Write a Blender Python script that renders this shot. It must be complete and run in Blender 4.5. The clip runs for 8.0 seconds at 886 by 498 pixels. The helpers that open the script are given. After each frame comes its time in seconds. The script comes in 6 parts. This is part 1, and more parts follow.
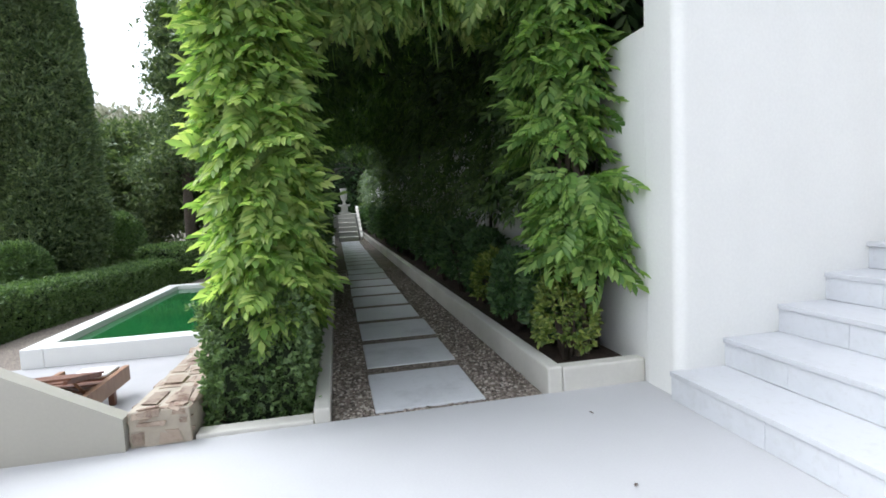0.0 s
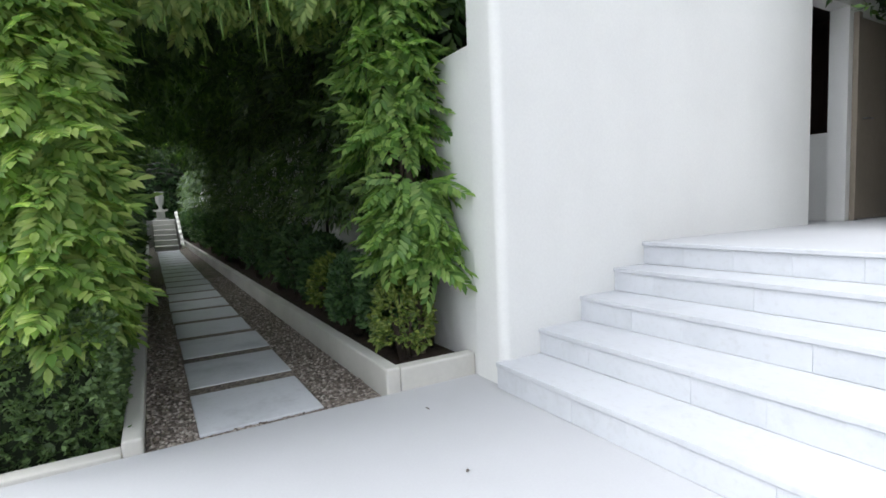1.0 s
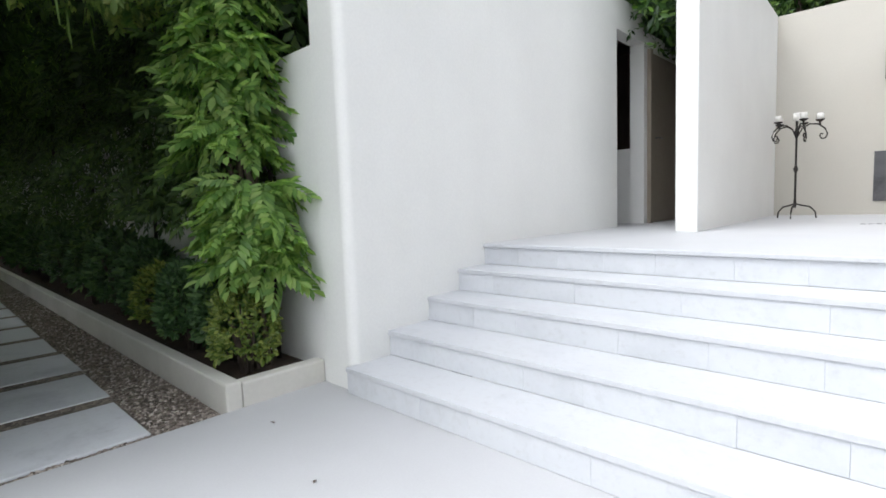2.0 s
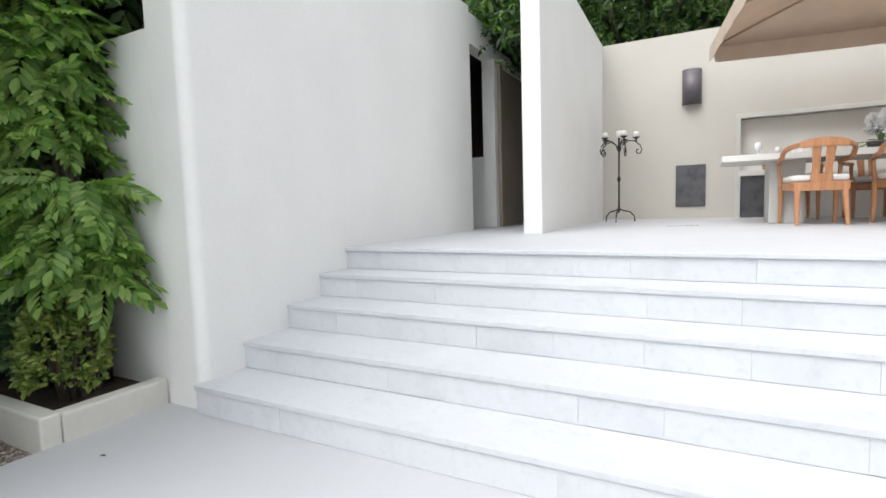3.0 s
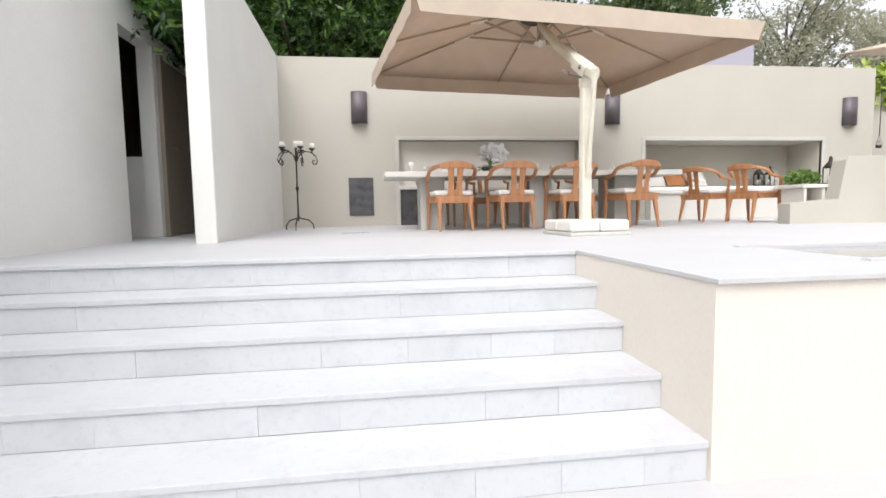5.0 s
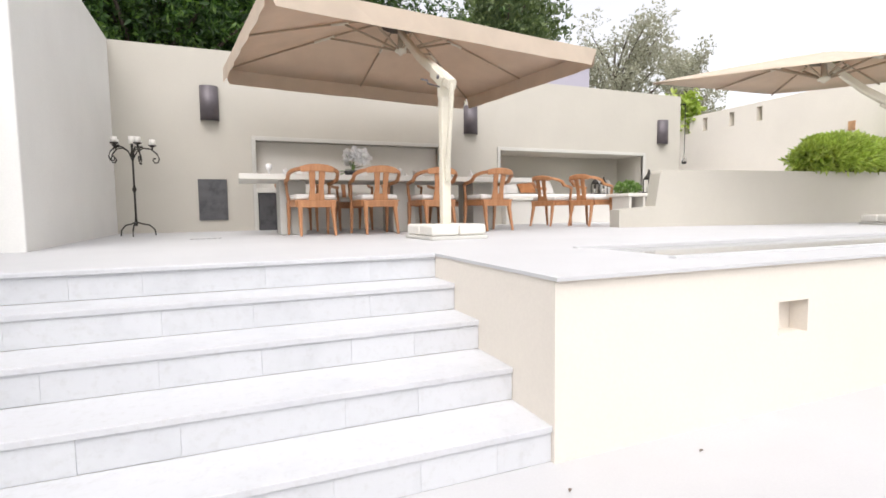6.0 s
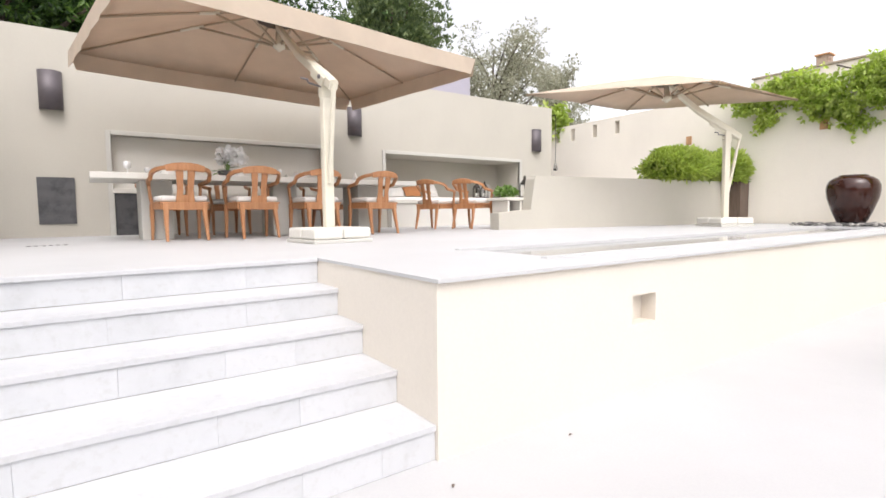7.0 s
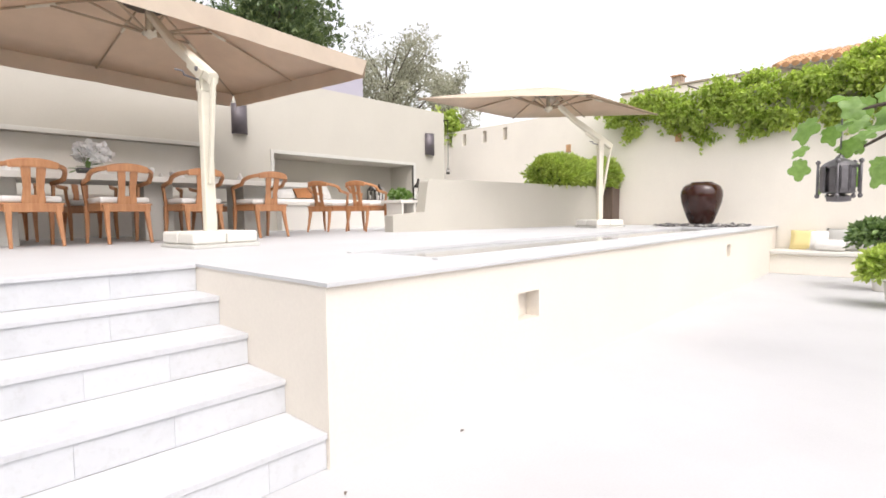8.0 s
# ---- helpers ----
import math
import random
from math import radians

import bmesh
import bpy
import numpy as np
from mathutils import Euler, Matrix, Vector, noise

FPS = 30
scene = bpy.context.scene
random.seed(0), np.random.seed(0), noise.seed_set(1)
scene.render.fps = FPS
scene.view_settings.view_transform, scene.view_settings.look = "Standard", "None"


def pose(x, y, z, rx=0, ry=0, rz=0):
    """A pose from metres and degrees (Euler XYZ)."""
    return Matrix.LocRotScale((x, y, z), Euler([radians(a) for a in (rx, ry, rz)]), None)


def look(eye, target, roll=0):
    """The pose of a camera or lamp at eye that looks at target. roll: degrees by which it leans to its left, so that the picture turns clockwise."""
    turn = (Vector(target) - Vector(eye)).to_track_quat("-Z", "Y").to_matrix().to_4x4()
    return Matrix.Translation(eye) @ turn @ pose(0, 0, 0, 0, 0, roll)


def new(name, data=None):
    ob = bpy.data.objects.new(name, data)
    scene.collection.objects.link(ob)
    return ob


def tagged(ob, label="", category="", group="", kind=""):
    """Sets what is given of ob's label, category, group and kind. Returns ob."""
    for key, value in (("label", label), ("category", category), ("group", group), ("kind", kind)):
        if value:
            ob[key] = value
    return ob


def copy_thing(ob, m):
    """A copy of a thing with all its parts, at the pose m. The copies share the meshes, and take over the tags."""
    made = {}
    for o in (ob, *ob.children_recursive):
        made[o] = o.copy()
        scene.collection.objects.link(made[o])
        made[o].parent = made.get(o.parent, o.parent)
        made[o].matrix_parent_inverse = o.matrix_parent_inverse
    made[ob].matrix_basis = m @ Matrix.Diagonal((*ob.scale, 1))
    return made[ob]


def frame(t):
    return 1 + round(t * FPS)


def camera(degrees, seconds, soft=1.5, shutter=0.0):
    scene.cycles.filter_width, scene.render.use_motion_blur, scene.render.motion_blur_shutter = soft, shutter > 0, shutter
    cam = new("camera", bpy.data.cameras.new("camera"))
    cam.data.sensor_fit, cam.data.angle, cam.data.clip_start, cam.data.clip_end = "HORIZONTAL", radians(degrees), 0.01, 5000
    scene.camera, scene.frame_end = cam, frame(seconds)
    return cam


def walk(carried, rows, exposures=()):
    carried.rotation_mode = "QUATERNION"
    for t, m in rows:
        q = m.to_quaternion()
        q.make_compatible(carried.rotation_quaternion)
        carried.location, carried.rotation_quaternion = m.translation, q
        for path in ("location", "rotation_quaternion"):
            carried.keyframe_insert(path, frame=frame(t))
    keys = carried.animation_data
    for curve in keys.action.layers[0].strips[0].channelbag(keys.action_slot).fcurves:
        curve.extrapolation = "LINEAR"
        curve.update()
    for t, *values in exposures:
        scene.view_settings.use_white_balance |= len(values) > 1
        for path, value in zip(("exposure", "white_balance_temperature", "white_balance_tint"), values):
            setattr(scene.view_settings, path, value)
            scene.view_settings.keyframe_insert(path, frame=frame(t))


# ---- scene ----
cam = camera(82.9, 8.0, soft=1.65)
PATH = [
    (0, (2.4, -1.369, 1.119), (0.45, -0.959, 0.955), -2.7),
    (0.5, (2.403, -1.367, 1.1), (0.543, -0.648, 0.942), -2.4),
    (1, (2.419, -1.354, 1.104), (0.694, -0.354, 0.939), -2.3),
    (1.5, (2.446, -1.324, 1.109), (0.89, -0.08, 0.937), -2.1),
    (3, (2.457, -1.328, 1.087), (1.529, 0.436, 0.919), -1.7),
    (3.5, (2.456, -1.324, 1.085), (1.793, 0.555, 0.918), -1.4),
    (4, (2.485, -1.332, 1.081), (2.09, 0.621, 0.916), -1.3),
    (4.5, (2.492, -1.347, 1.085), (2.427, 0.645, 0.921), -1.2),
    (6, (2.548, -1.354, 1.078), (3.307, 0.49, 0.926), -0.7),
    (6.5, (2.559, -1.362, 1.08), (3.515, 0.389, 0.931), -0.7),
    (7, (2.567, -1.367, 1.081), (3.717, 0.263, 0.935), -0.6),
    (7.5, (2.584, -1.372, 1.078), (3.88, 0.145, 0.936), -0.6),
    (8, (2.587, -1.386, 1.079), (4.046, -0.026, 0.939), -0.6),
]
EXPOSURES = [(0.0, 0.19, 5950, 10), (1.5, 0.04, 6050, 10), (3.0, -0.10, 6250, 10), (4.5, -0.16, 6400, 11),
             (6.0, -0.19, 6550, 13), (8.0, -0.10, 6650, 14)]
walk(cam, [(t, look(eye, target, roll)) for t, eye, target, roll in PATH], EXPOSURES)

# ---- sky and sun: a bright, thinly overcast day ----
SUN_EL, SUN_AZ = 58.0, 208.0
world = bpy.data.worlds.new("world")
scene.world = world
world.use_nodes = True
wn, wl = world.node_tree.nodes, world.node_tree.links
wn.clear()
sky = wn.new("ShaderNodeTexSky")
sky.sky_type, sky.sun_disc = "NISHITA", False
sky.sun_elevation, sky.sun_rotation = radians(SUN_EL), radians(SUN_AZ)
sky.air_density, sky.dust_density, sky.ozone_density = 1.0, 4.0, 1.0
pale = wn.new("ShaderNodeHueSaturation")
pale.inputs["Saturation"].default_value = 0.15
bg = wn.new("ShaderNodeBackground")
bg.inputs["Strength"].default_value = 0.36
wout = wn.new("ShaderNodeOutputWorld")
wl.new(sky.outputs["Color"], pale.inputs["Color"])
wl.new(pale.outputs["Color"], bg.inputs["Color"])
wl.new(bg.outputs["Background"], wout.inputs["Surface"])

sun_data = bpy.data.lights.new("sun", "SUN")
sun_data.energy, sun_data.angle, sun_data.color = 0.62, radians(85), (1.0, 0.975, 0.94)
sun = new("sun", sun_data)
az, el = radians(SUN_AZ), radians(SUN_EL)
sun_from = Vector((math.sin(az) * math.cos(el), math.cos(az) * math.cos(el), math.sin(el)))
sun.matrix_world = look(sun_from * 40, (0, 0, 0))


# ---- materials ----
def mat_base(name):
    m = bpy.data.materials.new(name)
    m.use_nodes = True
    nt = m.node_tree
    return m, nt, nt.nodes["Principled BSDF"]


def coords(nt, scale=(1, 1, 1)):
    tc, mp = nt.nodes.new("ShaderNodeTexCoord"), nt.nodes.new("ShaderNodeMapping")
    mp.inputs["Scale"].default_value = scale
    nt.links.new(tc.outputs["Object"], mp.inputs["Vector"])
    return mp.outputs["Vector"]


def noise_node(nt, vec, scale, detail=4.0, rough=0.55):
    n = nt.nodes.new("ShaderNodeTexNoise")
    n.inputs["Scale"].default_value, n.inputs["Detail"].default_value = scale, detail
    n.inputs["Roughness"].default_value = rough
    nt.links.new(vec, n.inputs["Vector"])
    return n.outputs["Fac"]


def ramp(nt, fac, stops):
    r = nt.nodes.new("ShaderNodeValToRGB")
    el_ = r.color_ramp.elements
    while len(el_) < len(stops):
        el_.new(0.5)
    for e, (p, c) in zip(el_, stops):
        e.position, e.color = p, (*c, 1)
    nt.links.new(fac, r.inputs["Fac"])
    return r.outputs["Color"]


def mix(nt, a, b, fac, mode="MULTIPLY"):
    n = nt.nodes.new("ShaderNodeMix")
    n.data_type, n.blend_type = "RGBA", mode
    if isinstance(fac, float):
        n.inputs["Factor"].default_value = fac
    else:
        nt.links.new(fac, n.inputs["Factor"])
    for sock, v in (("A", a), ("B", b)):
        s = [i for i in n.inputs if i.name == sock and i.type == "RGBA"][0]
        if isinstance(v, tuple):
            s.default_value = (*v, 1)
        else:
            nt.links.new(v, s)
    return [o for o in n.outputs if o.type == "RGBA"][0]


def bump(nt, bsdf, height, strength, dist):
    b = nt.nodes.new("ShaderNodeBump")
    b.inputs["Strength"].default_value, b.inputs["Distance"].default_value = strength, dist
    nt.links.new(height, b.inputs["Height"])
    nt.links.new(b.outputs["Normal"], bsdf.inputs["Normal"])


def plaster(name, colour, stain=0.06, rough=0.75, grain=60.0, relief=0.12):
    """Hand-floated render: broad clouding, fine grain."""
    m, nt, b = mat_base(name)
    v = coords(nt)
    lo = tuple(c * (1 - stain) for c in colour)
    cloud = ramp(nt, noise_node(nt, v, 1.1, 5), [(0.3, lo), (0.62, colour)])
    streak = ramp(nt, noise_node(nt, coords(nt, (5, 5, 0.5)), 1.3, 5), [(0.35, (0.94, 0.94, 0.93)), (0.6, (1, 1, 1))])
    fine = ramp(nt, noise_node(nt, v, grain, 3), [(0.3, (0.96, 0.96, 0.96)), (0.7, (1, 1, 1))])
    nt.links.new(mix(nt, mix(nt, cloud, streak, 0.1), fine, 1.0), b.inputs["Base Color"])
    b.inputs["Roughness"].default_value = rough
    bump(nt, b, noise_node(nt, v, 9.0, 6, 0.65), relief, 0.02)
    return m


def stone_tile(name, colour, dark, scale=3.0, rough=0.5, per_object=0.10):
    """Honed pale marble: soft grey veins and dust, each piece slightly different."""
    m, nt, b = mat_base(name)
    v = coords(nt)
    info = nt.nodes.new("ShaderNodeObjectInfo")
    add = nt.nodes.new("ShaderNodeVectorMath")
    add.operation = "MULTIPLY_ADD"
    nt.links.new(info.outputs["Random"], add.inputs[0])
    add.inputs[1].default_value = (31, 17, 9)
    nt.links.new(v, add.inputs[2])
    v2 = add.outputs["Vector"]
    base = ramp(nt, noise_node(nt, v2, scale, 7, 0.62), [(0.32, dark), (0.5, colour), (0.8, colour)])
    lo = 1 - per_object
    tone = ramp(nt, info.outputs["Random"], [(0, (lo, lo, lo)), (1, (1, 1, 1))])
    spots = ramp(nt, noise_node(nt, v2, 26, 4, 0.7), [(0.3, (0.9, 0.89, 0.87)), (0.48, (1, 1, 1))])
    nt.links.new(mix(nt, mix(nt, base, tone, 1.0), spots, 0.7), b.inputs["Base Color"])
    b.inputs["Roughness"].default_value = rough
    bump(nt, b, noise_node(nt, v2, 40, 4), 0.05, 0.01)
    return m


def wood(name, light, dark, scale=9.0, rough=0.42):
    m, nt, b = mat_base(name)
    info = nt.nodes.new("ShaderNodeObjectInfo")
    g = noise_node(nt, coords(nt, (scale, scale, scale * 0.12)), 4.0, 6, 0.6)
    c = ramp(nt, g, [(0.3, dark), (0.7, light)])
    tone = ramp(nt, info.outputs["Random"], [(0, (0.8, 0.8, 0.8)), (1, (1, 1, 1))])
    nt.links.new(mix(nt, c, tone, 1.0), b.inputs["Base Color"])
    b.inputs["Roughness"].default_value = rough
    bump(nt, b, g, 0.15, 0.004)
    return m


def plain(name, colour, rough=0.5, metal=0.0, vary=0.15, scale=14.0, relief=0.05):
    m, nt, b = mat_base(name)
    v = coords(nt)
    lo = tuple(c * (1 - vary) for c in colour)
    nt.links.new(ramp(nt, noise_node(nt, v, scale, 5), [(0.3, lo), (0.7, colour)]), b.inputs["Base Color"])
    b.inputs["Roughness"].default_value, b.inputs["Metallic"].default_value = rough, metal
    if relief:
        bump(nt, b, noise_node(nt, v, scale * 5, 4), relief, 0.01)
    return m


def leaf_mat(name, dark, mid, light, through_amount=0.35, rough=0.45, patch=2.0):
    """Leaf: shade by leaf and by patch of the plant, light shining through."""
    m, nt, b = mat_base(name)
    geo = nt.nodes.new("ShaderNodeNewGeometry")
    per = ramp(nt, geo.outputs["Random Per Island"], [(0.0, dark), (0.55, mid), (1.0, light)])
    tone = ramp(nt, noise_node(nt, coords(nt), patch, 3), [(0.3, (0.70, 0.76, 0.66)), (0.68, (1, 1, 1))])
    c = mix(nt, per, tone, 1.0) if dark[1] > dark[0] * 1.1 else per
    nt.links.new(c, b.inputs["Base Color"])
    b.inputs["Roughness"].default_value = rough
    tr = nt.nodes.new("ShaderNodeBsdfTranslucent")
    nt.links.new(mix(nt, c, (1.04, 1.22, 0.55) if dark[1] > dark[0] * 1.1 else (1.0, 1.0, 1.0), 1.0), tr.inputs["Color"])
    sh = nt.nodes.new("ShaderNodeMixShader")
    sh.inputs["Fac"].default_value = through_amount
    nt.links.new(b.outputs["BSDF"], sh.inputs[1])
    nt.links.new(tr.outputs["BSDF"], sh.inputs[2])
    nt.links.new(sh.outputs["Shader"], nt.nodes["Material Output"].inputs["Surface"])
    return m


def cloth(name, colour, through_amount=0.0, weave=220.0, glow=None):
    m, nt, b = mat_base(name)
    v = coords(nt)
    lo = tuple(c * 0.88 for c in colour)
    c = ramp(nt, noise_node(nt, v, 3.0, 5), [(0.3, lo), (0.7, colour)])
    nt.links.new(c, b.inputs["Base Color"])
    b.inputs["Roughness"].default_value = 0.9
    bump(nt, b, noise_node(nt, v, weave, 2), 0.15, 0.002)
    if through_amount:
        tr = nt.nodes.new("ShaderNodeBsdfTranslucent")
        nt.links.new(mix(nt, c, glow or colour, 0.7, "MIX"), tr.inputs["Color"])
        sh = nt.nodes.new("ShaderNodeMixShader")
        sh.inputs["Fac"].default_value = through_amount
        nt.links.new(b.outputs["BSDF"], sh.inputs[1])
        nt.links.new(tr.outputs["BSDF"], sh.inputs[2])
        nt.links.new(sh.outputs["Shader"], nt.nodes["Material Output"].inputs["Surface"])
    return m


def gravel_mat(name, a, b_, scale=55.0):
    m, nt, b = mat_base(name)
    v = coords(nt)
    vo = nt.nodes.new("ShaderNodeTexVoronoi")
    vo.inputs["Scale"].default_value = scale
    nt.links.new(v, vo.inputs["Vector"])
    sep = nt.nodes.new("ShaderNodeSeparateColor")
    nt.links.new(vo.outputs["Color"], sep.inputs["Color"])
    c = ramp(nt, sep.outputs["Red"], [(0, a), (1, b_)])
    broad = ramp(nt, noise_node(nt, v, 2.0, 4), [(0.3, (0.75, 0.73, 0.7)), (0.7, (1, 1, 1))])
    nt.links.new(mix(nt, c, broad, 1.0), b.inputs["Base Color"])
    b.inputs["Roughness"].default_value = 0.85
    inv = nt.nodes.new("ShaderNodeMath")
    inv.operation = "SUBTRACT"
    inv.inputs[0].default_value = 1.0
    nt.links.new(vo.outputs["Distance"], inv.inputs[1])
    bump(nt, b, inv.outputs["Value"], 0.7, 0.012)
    return m


def loose_stone(name, a, b_, c_, rough):
    """Small stones, each of its own shade."""
    m, nt, b = mat_base(name)
    geo = nt.nodes.new("ShaderNodeNewGeometry")
    tone = ramp(nt, geo.outputs["Random Per Island"], [(0, a), (0.6, b_), (1, c_)])
    spots = ramp(nt, noise_node(nt, coords(nt), 60, 4), [(0.3, (0.75, 0.75, 0.75)), (0.6, (1, 1, 1))])
    nt.links.new(mix(nt, tone, spots, 1.0), b.inputs["Base Color"])
    b.inputs["Roughness"].default_value = rough
    return m


WHITE_WALL = plaster("white_plaster", (0.80, 0.795, 0.765), 0.05)
CREAM_WALL = plaster("cream_plaster", (0.735, 0.68, 0.605), 0.04)
PARAPET = plaster("parapet_render", (0.42, 0.40, 0.345), 0.05)
TAN_WALL = plaster("tan_plaster", (0.51, 0.485, 0.425), 0.05)
FAR_WALL = plaster("pale_plaster", (0.86, 0.81, 0.72), 0.05)
LAVENDER = plaster("lavender_plaster", (0.42, 0.40, 0.47), 0.05)
TERRACE = plaster("terrace_cement", (0.50, 0.50, 0.507), 0.06, 0.6, 90.0, 0.06)
PLATFORM = plaster("platform_cement", (0.55, 0.553, 0.56), 0.06, 0.6, 90.0, 0.06)
KERB = plaster("kerb_render", (0.68, 0.66, 0.60), 0.2, 0.8, 40.0, 0.2)
RISER = stone_tile("riser_marble", (0.585, 0.597, 0.617), (0.53, 0.543, 0.562), 3.0, 0.55, 0.05)
TREAD = stone_tile("tread_marble", (0.565, 0.573, 0.59), (0.52, 0.53, 0.55), 2.5, 0.5, 0.05)
MORTAR = plain("sandy_mortar", (0.46, 0.40, 0.32), 0.9, 0, 0.25)
JOINT = plain("joint_mortar", (0.50, 0.49, 0.475), 0.9)
SLAB = stone_tile("path_slab_stone", (0.70, 0.71, 0.73), (0.56, 0.57, 0.59), 2.2, 0.7, 0.12)
GRAVEL = gravel_mat("gravel", (0.10, 0.085, 0.07), (0.34, 0.29, 0.24))
PEBBLE = loose_stone("pebble_stone", (0.06, 0.06, 0.065), (0.22, 0.21, 0.2), (0.55, 0.53, 0.5), 0.45)
GRIT = loose_stone("gravel_stone", (0.10, 0.08, 0.065), (0.30, 0.25, 0.21), (0.60, 0.54, 0.47), 0.8)
SOIL = plain("soil", (0.075, 0.05, 0.035), 0.95, 0, 0.5, 12, 0.6)
GRASS = plain("garden_ground", (0.16, 0.14, 0.10), 0.95, 0, 0.5, 3, 0.5)
DECK = plaster("pool_deck_stone", (0.40, 0.395, 0.40), 0.1, 0.7)
ROUGH_STONE = stone_tile("rough_stone", (0.44, 0.35, 0.275), (0.21, 0.125, 0.09), 9.0, 0.9, 0.38)
TEAK = wood("oiled_teak", (0.55, 0.275, 0.13), (0.41, 0.17, 0.07))
LIGHTER_TEAK = wood("lighter_teak", (0.42, 0.24, 0.14), (0.30, 0.15, 0.08))
DARK_TEAK = wood("dark_reddish_teak", (0.24, 0.10, 0.055), (0.15, 0.06, 0.035))
CANVAS = cloth("beige_canvas", (0.72, 0.625, 0.51), 0.30, 220.0, (0.60, 0.34, 0.15))
RIB_METAL = plain("tan_painted_metal", (0.42, 0.33, 0.23), 0.45, 0.0, 0.1)
CUSHION = cloth("white_cushion_cloth", (0.78, 0.76, 0.73))
YELLOW_CLOTH = cloth("yellow_cushion_cloth", (0.74, 0.62, 0.30))
GREY_CLOTH = cloth("grey_cushion_cloth", (0.50, 0.49, 0.46))
ORANGE_CLOTH = cloth("rust_cushion_cloth", (0.46, 0.20, 0.08))
CREAM_METAL = plain("cream_painted_metal", (0.70, 0.66, 0.55), 0.4, 0.0, 0.06)
CONCRETE = plaster("cast_concrete", (0.56, 0.55, 0.51), 0.14, 0.7, 50.0, 0.15)
PALE_CONCRETE = plaster("pale_concrete", (0.70, 0.68, 0.63), 0.08, 0.7, 50.0, 0.12)
IRON = plain("wrought_iron", (0.05, 0.045, 0.04), 0.55, 0.7, 0.3)
LAMP_METAL = plain("bronze_sconce_metal", (0.13, 0.115, 0.125), 0.5, 0.4, 0.15)
SLATE = stone_tile("dark_slate", (0.085, 0.085, 0.09), (0.045, 0.045, 0.05), 6.0, 0.6, 0.1)
BLACK = plain("slot_shade_black", (0.012, 0.011, 0.010), 0.6)
WAX = plain("white_wax", (0.85, 0.83, 0.78), 0.4, 0, 0.03)
PETAL = leaf_mat("white_petal", (0.80, 0.80, 0.80), (0.88, 0.88, 0.88), (0.92, 0.92, 0.92), 0.15, 0.5)
GLAZE = plain("dark_brown_glaze", (0.045, 0.014, 0.010), 0.08, 0, 0.4, 5, 0.0)
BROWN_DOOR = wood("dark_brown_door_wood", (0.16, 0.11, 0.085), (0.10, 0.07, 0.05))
# brown that paints the shade on the passage wall
PASSAGE_SHADE = plain("passage_shade_brown", (0.27, 0.23, 0.18), 0.5, 0, 0.1)
TERRACOTTA = plain("terracotta_tile", (0.62, 0.36, 0.19), 0.85, 0, 0.4, 9)
BARK = plain("grey_brown_bark", (0.13, 0.10, 0.08), 0.9, 0, 0.5, 18, 0.6)
STEEL = plain("lantern_metal", (0.20, 0.19, 0.20), 0.45, 0.6, 0.35)
# one leaf in lit, half-shaded and deep-shaded copies; the light sits in the colours
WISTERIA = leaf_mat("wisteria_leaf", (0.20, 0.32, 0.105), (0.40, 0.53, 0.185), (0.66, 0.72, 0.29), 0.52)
WISTERIA_SHADE = leaf_mat("half_shade_wisteria_leaf", (0.125, 0.235, 0.068), (0.255, 0.405, 0.118), (0.44, 0.57, 0.19), 0.45)
WISTERIA_DEEP_SHADE = leaf_mat("deep_shade_wisteria_leaf", (0.042, 0.08, 0.027), (0.085, 0.145, 0.043), (0.17, 0.25, 0.07), 0.3)
BOX = leaf_mat("box_hedge_leaf", (0.095, 0.155, 0.062), (0.165, 0.25, 0.10), (0.28, 0.385, 0.16), 0.25, 0.4, 5)
GOLD_SHRUB = leaf_mat("variegated_shrub_leaf", (0.100, 0.165, 0.035), (0.220, 0.290, 0.065), (0.430, 0.460, 0.130), 0.25, 0.4, 5)
DARK_SHRUB = leaf_mat("dark_shrub_leaf", (0.045, 0.095, 0.040), (0.085, 0.165, 0.065), (0.165, 0.265, 0.100), 0.18, 0.4, 5)
CYPRESS = leaf_mat("cypress_spray", (0.09, 0.135, 0.066), (0.17, 0.225, 0.11), (0.31, 0.37, 0.17), 0.22, 0.6, 1.5)
TREE_LEAF = leaf_mat("broad_tree_leaf", (0.018, 0.045, 0.014), (0.055, 0.120, 0.028), (0.175, 0.285, 0.065), 0.35, 0.45, 1.0)
# pale, low-contrast tones put backlit haze into the leaf colour
OLIVE_LEAF = leaf_mat("hazed_olive_leaf", (0.31, 0.32, 0.22), (0.46, 0.46, 0.35), (0.62, 0.61, 0.49), 0.5, 0.5, 1.0)
IVY = leaf_mat("bright_creeper_leaf", (0.36, 0.43, 0.12), (0.55, 0.62, 0.19), (0.72, 0.77, 0.29), 0.52, 0.45, 1.5)
FIG_LEAF = leaf_mat("fig_leaf", (0.11, 0.21, 0.05), (0.22, 0.35, 0.10), (0.44, 0.52, 0.32), 0.45, 0.35, 4)
# near-black core tone stands for the shade inside foliage
CORE = plain("shaded_plant_interior", (0.03, 0.045, 0.02), 0.95, 0, 0.4)

